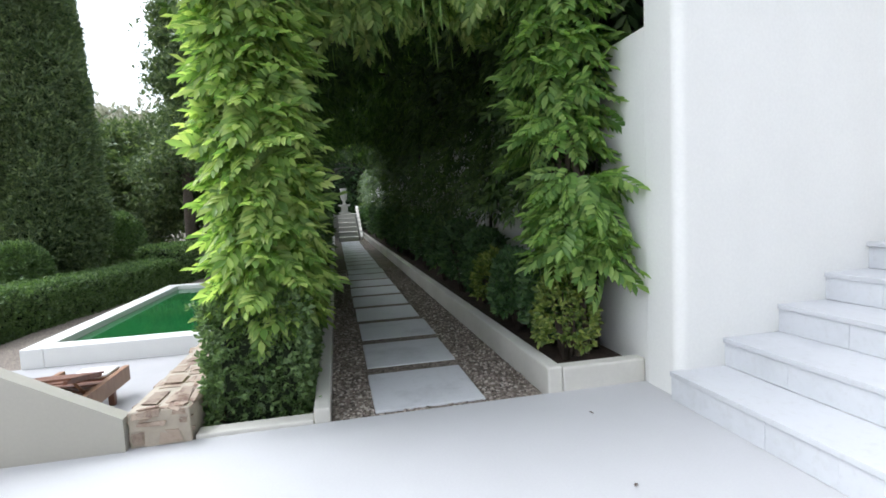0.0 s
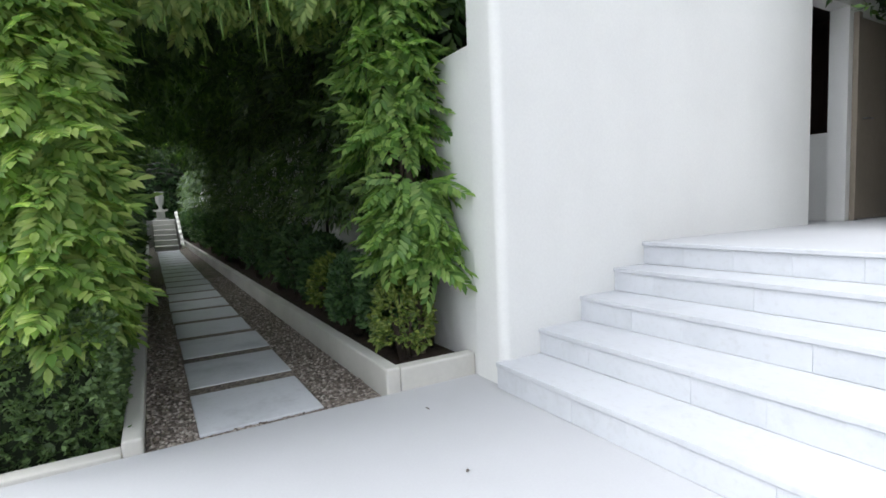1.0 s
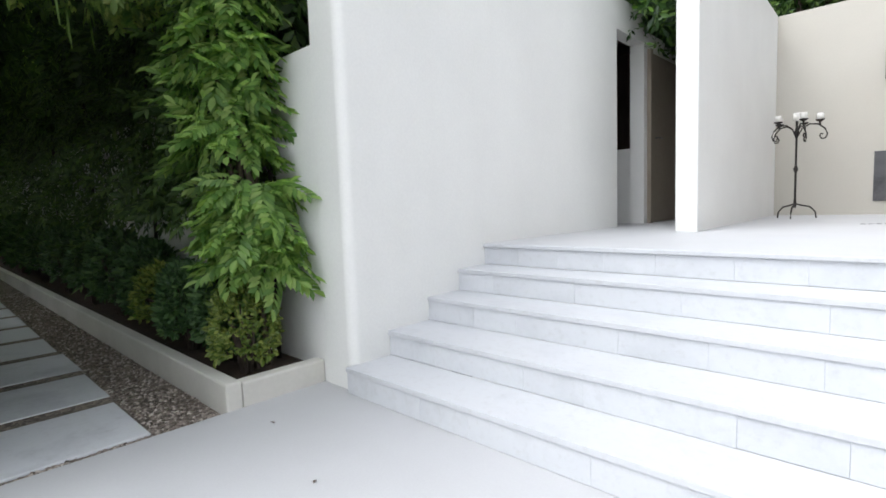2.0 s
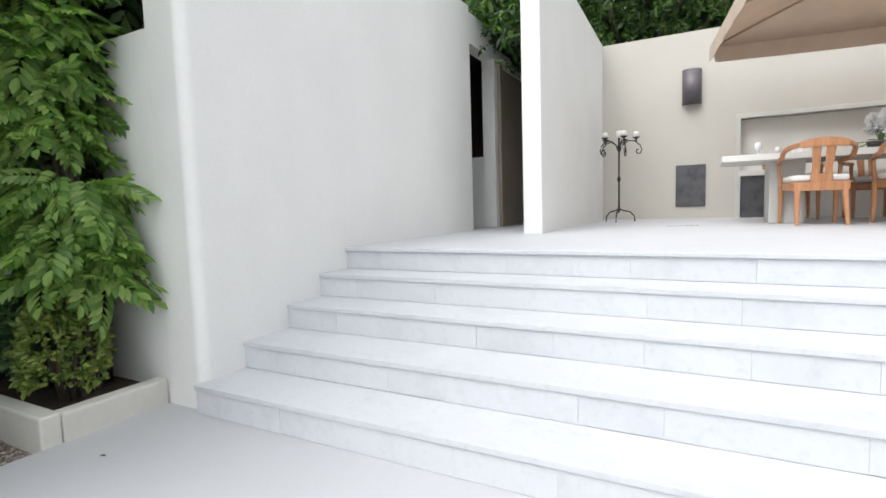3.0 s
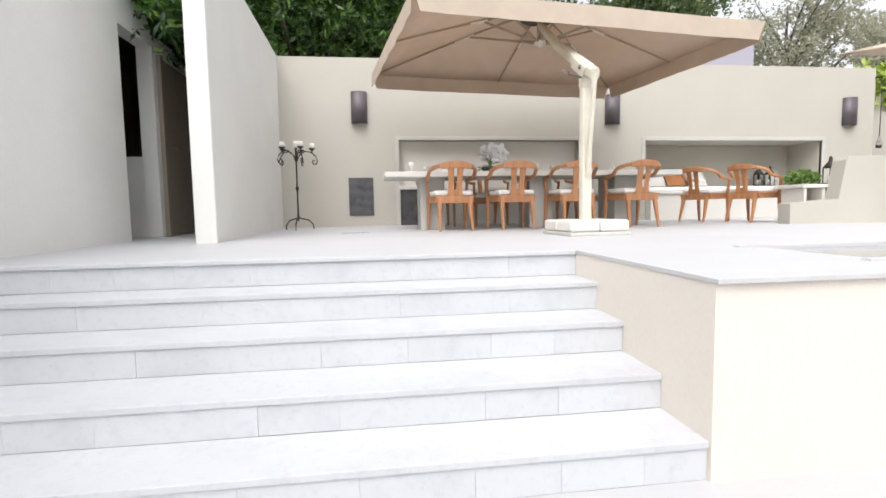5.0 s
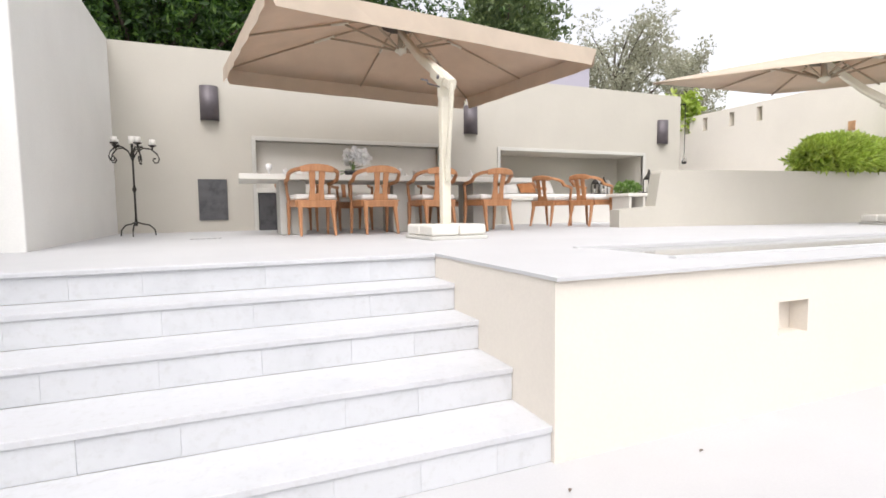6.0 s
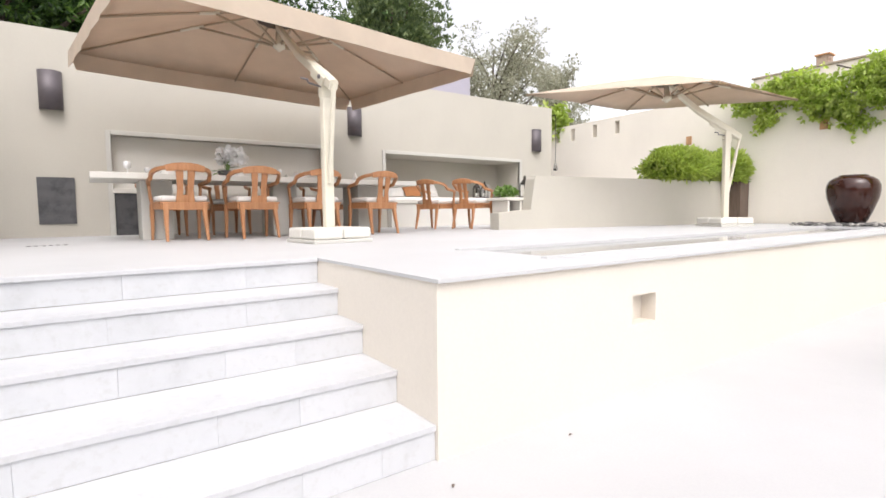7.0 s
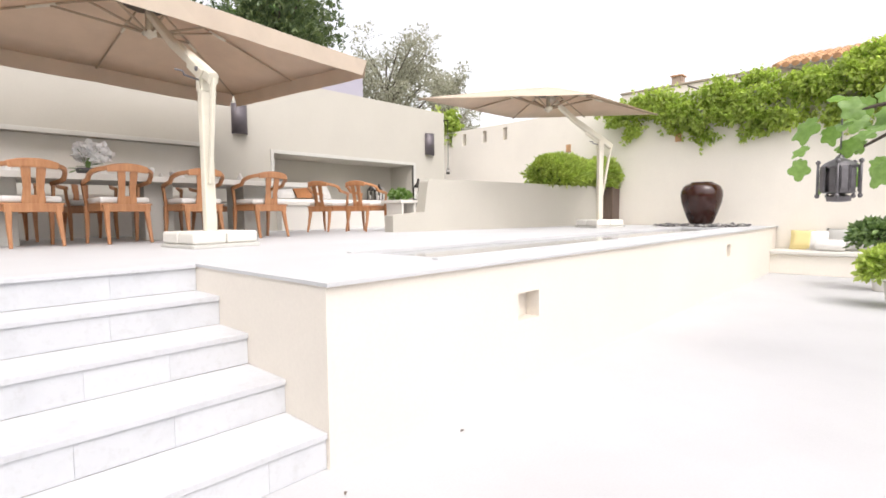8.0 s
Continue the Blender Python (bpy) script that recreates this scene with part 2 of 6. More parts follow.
m_, nt_, b_ = mat_base("green_pool_water")
nt_.links.new(ramp(nt_, noise_node(nt_, coords(nt_), 0.8, 4), [(0.3, (0.010, 0.085, 0.022)), (0.7, (0.016, 0.12, 0.034))]), b_.inputs["Base Color"])
b_.inputs["Roughness"].default_value = 0.06
bump(nt_, b_, noise_node(nt_, coords(nt_), 6, 3), 0.08, 0.02)
POOL_WATER = m_
m_, nt_, b_ = mat_base("rill_water")
nt_.links.new(ramp(nt_, noise_node(nt_, coords(nt_), 2.0, 4), [(0.3, (0.33, 0.33, 0.325)), (0.7, (0.40, 0.40, 0.39))]), b_.inputs["Base Color"])
b_.inputs["Roughness"].default_value = 0.08
bump(nt_, b_, noise_node(nt_, coords(nt_), 9, 3), 0.05, 0.02)
RILL_WATER = m_
m_, nt_, b_ = mat_base("clear_glass")
b_.inputs["Roughness"].default_value = 0.02
b_.inputs["Transmission Weight"].default_value = 1.0
b_.inputs["IOR"].default_value = 1.15
GLASS = m_
FROSTED = leaf_mat("frosted_glass", (0.84, 0.85, 0.86), (0.88, 0.88, 0.89), (0.9, 0.9, 0.9), 0.3, 0.2)


# ---- building helpers ----
def empty(name, m=None):
    ob = new(name)
    ob.empty_display_size = 0.1
    if m is not None:
        ob.matrix_world = m
    return ob


def mesh_ob(name, bm, material, smooth=False):
    me = bpy.data.meshes.new(name)
    bm.to_mesh(me)
    bm.free()
    me.materials.append(material)
    if smooth:
        me.polygons.foreach_set("use_smooth", [True] * len(me.polygons))
    return new(name, me)


def part(name, bm, material, parent, label="", smooth=False):
    ob = mesh_ob(name, bm, material, smooth)
    ob.parent = parent
    if label:
        tagged(ob, label)
    return ob


def add_box(bm, x0, x1, y0, y1, z0, z1, bevel=0.0, m=None, segs=2):
    """A box in bm, with rounded edges where bevel is given."""
    t = bmesh.new()
    bmesh.ops.create_cube(t, size=1)
    for v in t.verts:
        v.co = Vector((x0 + (v.co.x + 0.5) * (x1 - x0), y0 + (v.co.y + 0.5) * (y1 - y0), z0 + (v.co.z + 0.5) * (z1 - z0)))
    if bevel:
        bmesh.ops.bevel(t, geom=list(t.edges), offset=bevel, segments=segs, affect="EDGES", profile=0.5)
    join(bm, t, m)
    return bm


def join(bm, t, m=None):
    if m is not None:
        t.transform(m)
    vs = [bm.verts.new(v.co) for v in t.verts]
    t.verts.index_update()
    for f in t.faces:
        nf = bm.faces.new([vs[v.index] for v in f.verts])
        nf.smooth = f.smooth
    t.free()


def box(x0, x1, y0, y1, z0, z1, bevel=0.0, m=None, segs=2):
    return add_box(bmesh.new(), x0, x1, y0, y1, z0, z1, bevel, m, segs)


def prism(bm, outline, z0, z1, bevel=0.0, segs=3):
    """An upright prism over a plan outline (counter-clockwise)."""
    t = bmesh.new()
    lo = [t.verts.new((x, y, z0)) for x, y in outline]
    hi = [t.verts.new((x, y, z1)) for x, y in outline]
    t.faces.new(lo[::-1])
    t.faces.new(hi)
    n = len(outline)
    for i in range(n):
        t.faces.new((lo[i], lo[(i + 1) % n], hi[(i + 1) % n], hi[i]))
    if bevel:
        bmesh.ops.bevel(t, geom=list(t.edges), offset=bevel, segments=segs, affect="EDGES", profile=0.5)
    join(bm, t)
    return bm


def lathe(bm, profile, n=24, m=None, smooth=True):
    """Turn a profile of (radius, z) round the z axis."""
    t = bmesh.new()
    rings = []
    for r, z in profile:
        rings.append([t.verts.new((r * math.cos(2 * math.pi * i / n), r * math.sin(2 * math.pi * i / n), z)) for i in range(n)])
    for a, b in zip(rings, rings[1:]):
        for i in range(n):
            f = t.faces.new((a[i], a[(i + 1) % n], b[(i + 1) % n], b[i]))
            f.smooth = smooth
    t.faces.new(rings[0][::-1])
    t.faces.new(rings[-1])
    join(bm, t, m)
    return bm


def tube(bm, pts, radii, n=8, flat=None):
    """A tapered tube along points; flat=(w, h) makes a rounded bar instead."""
    pts = [Vector(p) for p in pts]
    if not hasattr(radii, "__len__"):
        radii = [radii] * len(pts)
    t = bmesh.new()
    rings = []
    for i, p in enumerate(pts):
        d = (pts[min(i + 1, len(pts) - 1)] - pts[max(i - 1, 0)]).normalized()
        ref = Vector((0, 0, 1)) if abs(d.z) < 0.9 else Vector((0, 1, 0))
        s = d.cross(ref).normalized()
        u = s.cross(d)
        ring = []
        for k in range(n):
            a = 2 * math.pi * (k + 0.5) / n
            ca, sa = math.cos(a), math.sin(a)
            if flat:
                ca, sa = math.copysign(abs(ca) ** 0.45, ca) * flat[0], math.copysign(abs(sa) ** 0.45, sa) * flat[1]
            ring.append(t.verts.new(p + (s * ca + u * sa) * radii[i]))
        rings.append(ring)
    for a, b in zip(rings, rings[1:]):
        for i in range(n):
            t.faces.new((a[i], a[(i + 1) % n], b[(i + 1) % n], b[i])).smooth = not flat
    t.faces.new(rings[0][::-1])
    t.faces.new(rings[-1])
    bmesh.ops.recalc_face_normals(t, faces=list(t.faces))
    join(bm, t)
    return bm


def thing(name, label, category, m=None, group="", kind=""):
    return tagged(empty(name, m), label, category, group, kind)


def setting(name, bm, material, label="", category=""):
    return tagged(mesh_ob(name, bm, material), label, category, "", "structure")


# ---- foliage helpers ----
RNG = np.random.default_rng(7)


def leaflet(length=1.0, width=0.3, fold=0.1, fine=True):
    w = width / 2
    if fine:
        v = [(0, 0, 0), (0.32 * length, w * 0.85, fold * w), (0.68 * length, w, fold * w), (length, 0, -0.06 * length),
             (0.68 * length, -w, fold * w), (0.32 * length, -w * 0.85, fold * w)]
        return np.array(v), [(0, 5, 4, 3), (0, 3, 2, 1)]
    return np.array([(0, 0, 0), (0.5 * length, w, fold * w), (length, 0, 0), (0.5 * length, -w, fold * w)]), [(0, 3, 2), (0, 2, 1)]


def compound(pairs=6, fine=True):
    """A pinnate leaf, one unit long: leaflets in pairs along a drooping stalk."""
    lv, lf = leaflet(0.42, 0.15, 0.5, fine)
    vs, fs = [], []
    for i in range(pairs):
        s = 0.16 + 0.74 * i / (pairs - 1)
        size = 1.0 - 0.35 * abs(i / (pairs - 1) - 0.4)
        for side in (-1, 1):
            a = side * radians(62 - 22 * i / (pairs - 1))
            r = np.array([[math.cos(a), -math.sin(a), 0], [math.sin(a), math.cos(a), 0], [0, 0, 1]])
            p = (lv * size) @ r.T
            p[:, 2] -= 0.10 * np.hypot(p[:, 0], p[:, 1]) / 0.36
            p += (s, 0, -0.25 * s * s)
            fs += [tuple(k + len(vs) for k in f) for f in lf]
            vs += [tuple(q) for q in p]
    p = lv + (0.95, 0, -0.25)
    fs += [tuple(k + len(vs) for k in f) for f in lf]
    vs += [tuple(q) for q in p]
    return np.array(vs), fs


def tuft(n, spread, length, width, seed, fine=False):
    """A sprig: n leaves fanning out of one point."""
    r = np.random.default_rng(seed)
    lv, lf = leaflet(length, width, 0.4, fine)
    vs, fs = [], []
    for i in range(n):
        d = r.normal(size=3) * spread + (1, 0, 0)
        d /= np.linalg.norm(d)
        up = r.normal(size=3)
        s = np.cross(up, d)
        s /= np.linalg.norm(s)
        u = np.cross(d, s)
        p = (lv * r.uniform(0.7, 1.2)) @ np.array([d, s, u]) + d * 0.15 * length * r.uniform(0, 2)
        fs += [tuple(k + len(vs) for k in f) for f in lf]
        vs += [tuple(q) for q in p]
    return np.array(vs), fs


def frames_for(axis, normal):
    a = axis / np.linalg.norm(axis, axis=1, keepdims=True)
    s = np.cross(normal, a)
    s /= np.linalg.norm(s, axis=1, keepdims=True) + 1e-9
    u = np.cross(a, s)
    return np.stack([a, s, u], 1)


def cloud_mesh(name, template, pos, axis, normal, scale, material):
    """One mesh of many copies of a leaf template."""
    tv, tf = template
    rot = frames_for(axis, normal)
    v = np.einsum("vk,mkj->mvj", tv, rot) * scale[:, None, None] + pos[:, None, :]
    n, k = len(pos), len(tv)
    sizes = np.array([len(f) for f in tf])
    flat = np.concatenate([np.array(f) for f in tf])
    loops = (flat[None, :] + (np.arange(n) * k)[:, None]).ravel()
    me = bpy.data.meshes.new(name)
    me.vertices.add(n * k)
    me.vertices.foreach_set("co", v.reshape(-1).astype(np.float32))
    me.loops.add(len(loops))
    me.loops.foreach_set("vertex_index", loops.astype(np.int32))
    tot = np.tile(sizes, n)
    start = np.concatenate([[0], np.cumsum(tot)[:-1]])
    me.polygons.add(len(tot))
    me.polygons.foreach_set("loop_start", start.astype(np.int32))
    me.polygons.foreach_set("loop_total", tot.astype(np.int32))
    me.update(calc_edges=True)
    me.materials.append(material)
    return me


def cloud(name, template, pos, axis, normal, scale, material, parent=None, label=""):
    ob = new(name, cloud_mesh(name, template, pos, axis, normal, scale, material))
    ob.parent = parent
    if label:
        tagged(ob, label)
    return ob


def unit(v):
    return v / (np.linalg.norm(v, axis=1, keepdims=True) + 1e-9)


def lumps(p, freq, amp, seed):
    """Smooth uneven swelling at points p, as a sum of waves."""
    r = np.random.default_rng(seed)
    out = np.zeros(len(p))
    for k in range(7):
        d = r.normal(size=3)
        out += np.sin(p @ (d * freq * (1 + 0.5 * k)) + r.uniform(0, 6.3)) / (1 + 0.5 * k)
    return out * amp / 3


def on_box(n, x0, x1, y0, y1, z0, z1, rng=RNG, faces="xXyYZ"):
    """Points and normals over the faces of a box."""
    dx, dy, dz = x1 - x0, y1 - y0, z1 - z0
    area = {"x": dy * dz, "X": dy * dz, "y": dx * dz, "Y": dx * dz, "Z": dx * dy}
    w = np.array([area[f] for f in faces])
    pick = rng.choice(len(faces), n, p=w / w.sum())
    u = rng.uniform(size=(n, 3))
    p = np.array([x0, y0, z0]) + u * (dx, dy, dz)
    nor = np.zeros((n, 3))
    for i, f in enumerate(faces):
        s = pick == i
        a = "xyz".index(f.lower())
        up = f.isupper()
        p[s, a] = (x1, y1, z1)[a] if up else (x0, y0, z0)[a]
        nor[s, a] = 1 if up else -1
    return p, nor


def hedge(name, label, x0, x1, y0, y1, z0, z1, n, size, material, m=None, seed=1, lump=0.04, category="hedge"):
    """A clipped hedge: a core coloured as inner shade, in a skin of small leaves."""
    h = thing(name, label, category, m)
    g = 0.07
    part("core", box(x0 + g, x1 - g, y0 + g, y1 - g, z0, z1 - g, 0.04), CORE, h, "dark core for the shade inside the hedge")
    r = np.random.default_rng(seed)
    p, nor = on_box(n, x0, x1, y0, y1, z0, z1, r)
    p = p + nor * (lumps(p, 2.5, lump, seed) + r.normal(size=n) * 0.025)[:, None]
    ax = unit(nor + r.normal(size=(n, 3)) * 0.7 + (0, 0, 0.3))
    cloud("foliage", tuft(5, 0.7, 1.0, 0.55, seed), p, ax, unit(r.normal(size=(n, 3)) + nor), size * r.uniform(0.7, 1.3, n), material, h)
    return h

# ---- ground and terraces ----
P = 0.80            # height of the upper terrace
STEP_Y = [0.388, 0.717, 1.080, 1.404, 1.714]
RISE = 0.16
SX0, SX1 = 0.0, 3.7562

ground = setting("ground", box(-300, 300, -300, 300, -1.05, -0.85), GRASS, "brown and green garden ground to the horizon", "ground")
setting("floor_terrace", prism(bmesh.new(), [(-0.30, -9), (13.3, -9), (13.3, 0.9), (-0.30, 0.9)], -0.85, 0.0, 0.006),
        TERRACE, "seamless white cement floor of the lower terrace", "floor")
setting("garden_bank", box(-45, -0.302, -2.14, 12, -0.85, -0.06), SOIL, "dark soil bank under the leafy walk", "ground")

# upper terrace: body, facing with lamp recesses, paving round the rill
bm = bmesh.new()
add_box(bm, -0.25, 3.80, 1.85, 9, -0.5, P - 0.035)
add_box(bm, 3.802, 13.3, 0.47, 9, -0.5, P - 0.10)
setting("terrace_body", bm, CREAM_WALL, "cream rendered body of the raised terrace", "terrace wall")
bm = bmesh.new()
FY0, FY1, FZ = 0.370, 0.468, P - 0.0185
RECESS = [(5.15, 5.385, 0.405, 0.58), (9.95, 10.14, 0.475, 0.63)]
xs = [3.757] + [v for a, b, _, _ in RECESS for v in (a, b)] + [13.2]
for a, b in ((xs[0], xs[1]), (xs[2], xs[3]), (xs[4], xs[5])):
    add_box(bm, a, b, FY0, FY1, -0.1, FZ)
for a, b, lo, hi in RECESS:
    add_box(bm, a, b, FY0, FY1, -0.1, lo)
    add_box(bm, a, b, FY0, FY1, hi, FZ)
add_box(bm, 3.757, 3.80, FY1, 1.849, -0.1, FZ)
bmesh.ops.remove_doubles(bm, verts=list(bm.verts), dist=0.0005)
front = setting("wall_terrace_front", bm, CREAM_WALL, "cream rendered retaining wall with small lamp recesses", "wall")
bm = bmesh.new()
RX0, RX1, RY0, RY1 = 4.9, 11.9, 0.76, 1.56
add_box(bm, -0.2, 13.3, STEP_Y[4] + 0.003, 9, P - 0.03, P)
add_box(bm, 3.75, 13.3, RY1, STEP_Y[4] + 0.002, P - 0.017, P)
add_box(bm, 3.75, RX0, RY0, RY1, P - 0.017, P)
add_box(bm, RX1, 13.3, RY0, RY1, P - 0.017, P)
add_box(bm, 3.75, 13.3, 0.346, RY0, P - 0.017, P)
setting("floor_upper_terrace", bm, PLATFORM, "seamless white cement paving of the raised terrace", "floor")
bm = box(RX0 - 0.03, RX1 + 0.03, RY0 - 0.03, RY1 + 0.03, P - 0.09, P - 0.0175)
setting("water", bm, RILL_WATER, "shallow still grey water in a long rill", "water")
bm = bmesh.new()
for a, b, c, d in ((RX0 - 0.12, RX1 + 0.12, RY0 - 0.06, RY0 - 0.004), (RX0 - 0.12, RX1 + 0.12, RY1 + 0.004, RY1 + 0.06)):
    add_box(bm, a, b, c, d, P - 0.01, P + 0.012, 0.004)
setting("trim_rill", bm, PLATFORM, "white raised rim along the rill", "trim")

# floor drain slots, laid on as black strips for the shade inside
dr = thing("floor_drain", "row of black strips for shaded slots in white paving", "drain")
for i in range(6):
    part("slot", box(2.08 + i * 0.055, 2.115 + i * 0.055, 4.70 + i * 0.02, 4.73 + i * 0.02, P, P + 0.003), BLACK, dr)

# ---- walls ----
bm = bmesh.new()
R = 0.06
arc = [(0.02 - R + R * math.sin(a), 0.43 + R - R * math.cos(a)) for a in np.linspace(0, math.pi / 2, 9)]
prism(bm, [(-0.26, 0.43)] + arc + [(0.02, 4.10), (-0.15, 4.10), (-0.15, 0.72), (-0.26, 0.72)], -0.1, 3.36)
add_box(bm, -0.15, 0.02, 4.10, 4.85, 2.95, 3.30)
add_box(bm, -0.15, 0.02, 4.85, 9.0, -0.1, 3.10)
setting("wall_west", bm, WHITE_WALL, "tall smooth white plaster wall beside the steps", "wall")
setting("wall_walk", box(-42, -0.262, 0.436, 0.71, -0.2, 2.11, 0.012), WHITE_WALL, "lower white plaster wall along the leafy walk", "wall")
# made-up room behind the doorway; its dark walls paint the opening's shade
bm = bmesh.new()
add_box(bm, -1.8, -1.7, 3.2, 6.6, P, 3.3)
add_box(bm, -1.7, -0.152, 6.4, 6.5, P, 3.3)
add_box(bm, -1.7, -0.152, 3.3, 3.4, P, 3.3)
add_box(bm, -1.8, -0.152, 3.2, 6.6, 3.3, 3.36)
setting("wall_store", bm, BROWN_DOOR, "made-up inner walls, coloured dark for the doorway's shade", "wall")
setting("wall_half", box(-0.9, -0.154, 4.9, 5.0, P, 1.73), WHITE_WALL, "pale half-height wall inside the doorway", "wall")
setting("floor_doorway", box(-1.75, -0.15, 3.3, 6.5, P - 0.04, P), PLATFORM, "pale floor inside the doorway", "floor")
bm = bmesh.new()
prism(bm, [(0.87, 3.40), (1.06, 3.40), (0.96, 7.2), (0.77, 7.2)], P - 0.02, 3.57, 0.012)
setting("wall_pier", bm, WHITE_WALL, "free-standing white plaster wall closing the passage", "wall")

BY, BT = 7.2, 3.56
N1 = (2.885, 6.02, P, 2.222)
N2 = (7.275, 10.80, 1.30, 2.215)
BD = 8.1
bm = bmesh.new()
add_box(bm, -0.4, N1[0], BY, BD, P - 0.1, BT)
add_box(bm, N1[0], N1[1], BY, BD, N1[3], BT)
add_box(bm, N1[0], N1[1], BY + 0.16, BD, P - 0.1, N1[3])
add_box(bm, N1[1], N2[0], BY, BD, P - 0.1, BT)
add_box(bm, N2[0], N2[1], BY, BD, N2[3], BT)
add_box(bm, N2[0], N2[1], BY, BD, P - 0.1, N2[2])
add_box(bm, N2[0], N2[1], BY + 0.8, BD, N2[2], N2[3])
add_box(bm, N2[1], 11.88, BY, BD, P - 0.1, BT)
bmesh.ops.remove_doubles(bm, verts=list(bm.verts), dist=0.0005)
setting("wall_north", bm, TAN_WALL, "tan rendered garden wall with two alcoves", "wall")
for i, (a, b, lo, hi) in enumerate((N1, N2)):
    bm = bmesh.new()
    w = 0.065
    z0 = lo if i else P
    add_box(bm, a - w, a, BY - 0.025, BY + 0.05, z0, hi + w, 0.006)
    add_box(bm, b, b + w, BY - 0.025, BY + 0.05, z0, hi + w, 0.006)
    add_box(bm, a, b, BY - 0.025, BY + 0.05, hi, hi + w, 0.006)
    setting(f"trim_alcove_{i + 1}", bm, CONCRETE, "pale raised stone surround of a wall alcove", "trim")
setting("alcove_lining", box(N1[0] + 0.002, N1[1] - 0.002, BY + 0.14, BY + 0.158, 1.40, N1[3] - 0.002), PALE_CONCRETE,
        "pale plaster lining of the alcove", "wall")

# brown panels put the passage wall's shade into colour; door parts are made up
pdr = thing("passage_door", "brown panel standing in for the shaded passage wall", "door")
part("shade_panel", box(0.0205, 0.055, 5.02, 6.30, P + 0.01, 2.86, 0.006), PASSAGE_SHADE, pdr)
part("shade_panel_edge", box(0.0205, 0.07, 4.94, 5.018, P, 2.90, 0.006), PASSAGE_SHADE, pdr)
part("made_up_handle", tube(bmesh.new(), [(0.05, 5.12, 1.85), (0.10, 5.12, 1.85), (0.10, 5.24, 1.85)], 0.009, 6), STEEL, pdr, "made-up metal handle")

# far garden wall, slightly askew
FW = [(12.95, -9.0), (13.62, 11.0)]
fd = Vector((FW[1][0] - FW[0][0], FW[1][1] - FW[0][1], 0)).normalized()
fn = Vector((-fd.y, fd.x, 0))
FWM = Matrix(((fd.x, -fd.y, 0, FW[0][0]), (fd.y, fd.x, 0, FW[0][1]), (0, 0, 1, 0), (0, 0, 0, 1)))   # x along the wall, y away from it (towards the terrace)
bm = bmesh.new()
FH = 3.42
holes = [15.5, 16.2, 16.95, 17.5]
edges = [0.0]
for h_ in holes:
    edges += [h_ - 0.07, h_ + 0.07]
edges.append(20.0)
for i in range(0, len(edges), 2):
    add_box(bm, edges[i], edges[i + 1], -0.3, 0, -0.2, FH)
for h_ in holes:
    add_box(bm, h_ - 0.07, h_ + 0.07, -0.3, 0, -0.2, FH - 0.42)
    add_box(bm, h_ - 0.07, h_ + 0.07, -0.3, 0, FH - 0.10, FH)
    add_box(bm, h_ - 0.07, h_ + 0.07, -0.3, -0.2, FH - 0.42, FH - 0.10)
bm.transform(FWM)
setting("wall_east", bm, FAR_WALL, "tall cream rendered boundary wall with small slots", "wall")
setting("vent_1", box(11.05, 11.17, 0.0, 0.02, 2.48, 2.68, 0.004, FWM), TERRACOTTA, "small square terracotta wall vent", "vent")
setting("vent_2", box(13.55, 13.67, 0.0, 0.02, 2.50, 2.68, 0.004, FWM), TERRACOTTA, "small square terracotta wall vent", "vent")
# walls behind the camera close the terrace
setting("wall_south", box(-0.3, 13.2, -9.3, -9.0, -0.5, 2.6), CREAM_WALL, "cream rendered boundary wall", "wall")

# low wall beside the rill, with a lower counter at its end
LW0, LW1 = Vector((7.60, 4.50, 0)), Vector((12.98, 3.62, 0))
ld = (LW1 - LW0).normalized()
LWM = Matrix(((ld.x, -ld.y, 0, LW0.x), (ld.y, ld.x, 0, LW0.y), (0, 0, 1, 0), (0, 0, 0, 1)))
bm = bmesh.new()
L_ = (LW1 - LW0).length
t = bmesh.new()
side = [(0.15, P - 0.02), (L_, P - 0.02), (L_, 1.635), (0.92, 1.65), (0.86, 1.64), (0.83, 1.60), (0.77, 1.24), (0.75, 1.11), (0.15, 1.06)]
fr = [t.verts.new((x, 0, z)) for x, z in side]
bk = [t.verts.new((x, 0.25, z)) for x, z in side]
t.faces.new(fr)
t.faces.new(bk[::-1])
for i in range(len(side)):
    j = (i + 1) % len(side)
    t.faces.new((fr[j], fr[i], bk[i], bk[j]))
bmesh.ops.recalc_face_normals(t, faces=list(t.faces))
join(bm, t, LWM)
setting("wall_low", bm, TAN_WALL, "low tan rendered wall with a stepped end", "wall")

# ---- steps ----
rs = np.random.default_rng(3)
steps = []
for i, y in enumerate(STEP_Y):
    z1 = RISE * (i + 1)
    y_next = STEP_Y[i + 1] if i < 4 else 1.82
    st = setting(f"step_{i + 1}", box(SX0, SX1, y + 0.022, y_next + 0.03, z1 - RISE, z1 - 0.026), JOINT,
                 "broad white marble step with tiled riser", "step")
    steps.append((st, y, y_next, z1))

# path through the leafy walk
GX0, GX1 = -42.0, -0.30
path = setting("path", box(GX0, GX1, -1.46, -0.21, -0.16, -0.032), GRAVEL, "brown gravel bed of the garden path", "path")
setting("kerb_left", box(GX0, -0.30, -1.55, -1.462, -0.2, 0.075, 0.012), KERB, "narrow pale rendered kerb", "kerb")
bm = bmesh.new()
add_box(bm, GX0, -0.29, -0.208, -0.115, -0.2, 0.155, 0.012)
add_box(bm, -0.385, -0.292, -0.113, 0.432, -0.2, 0.145, 0.012)
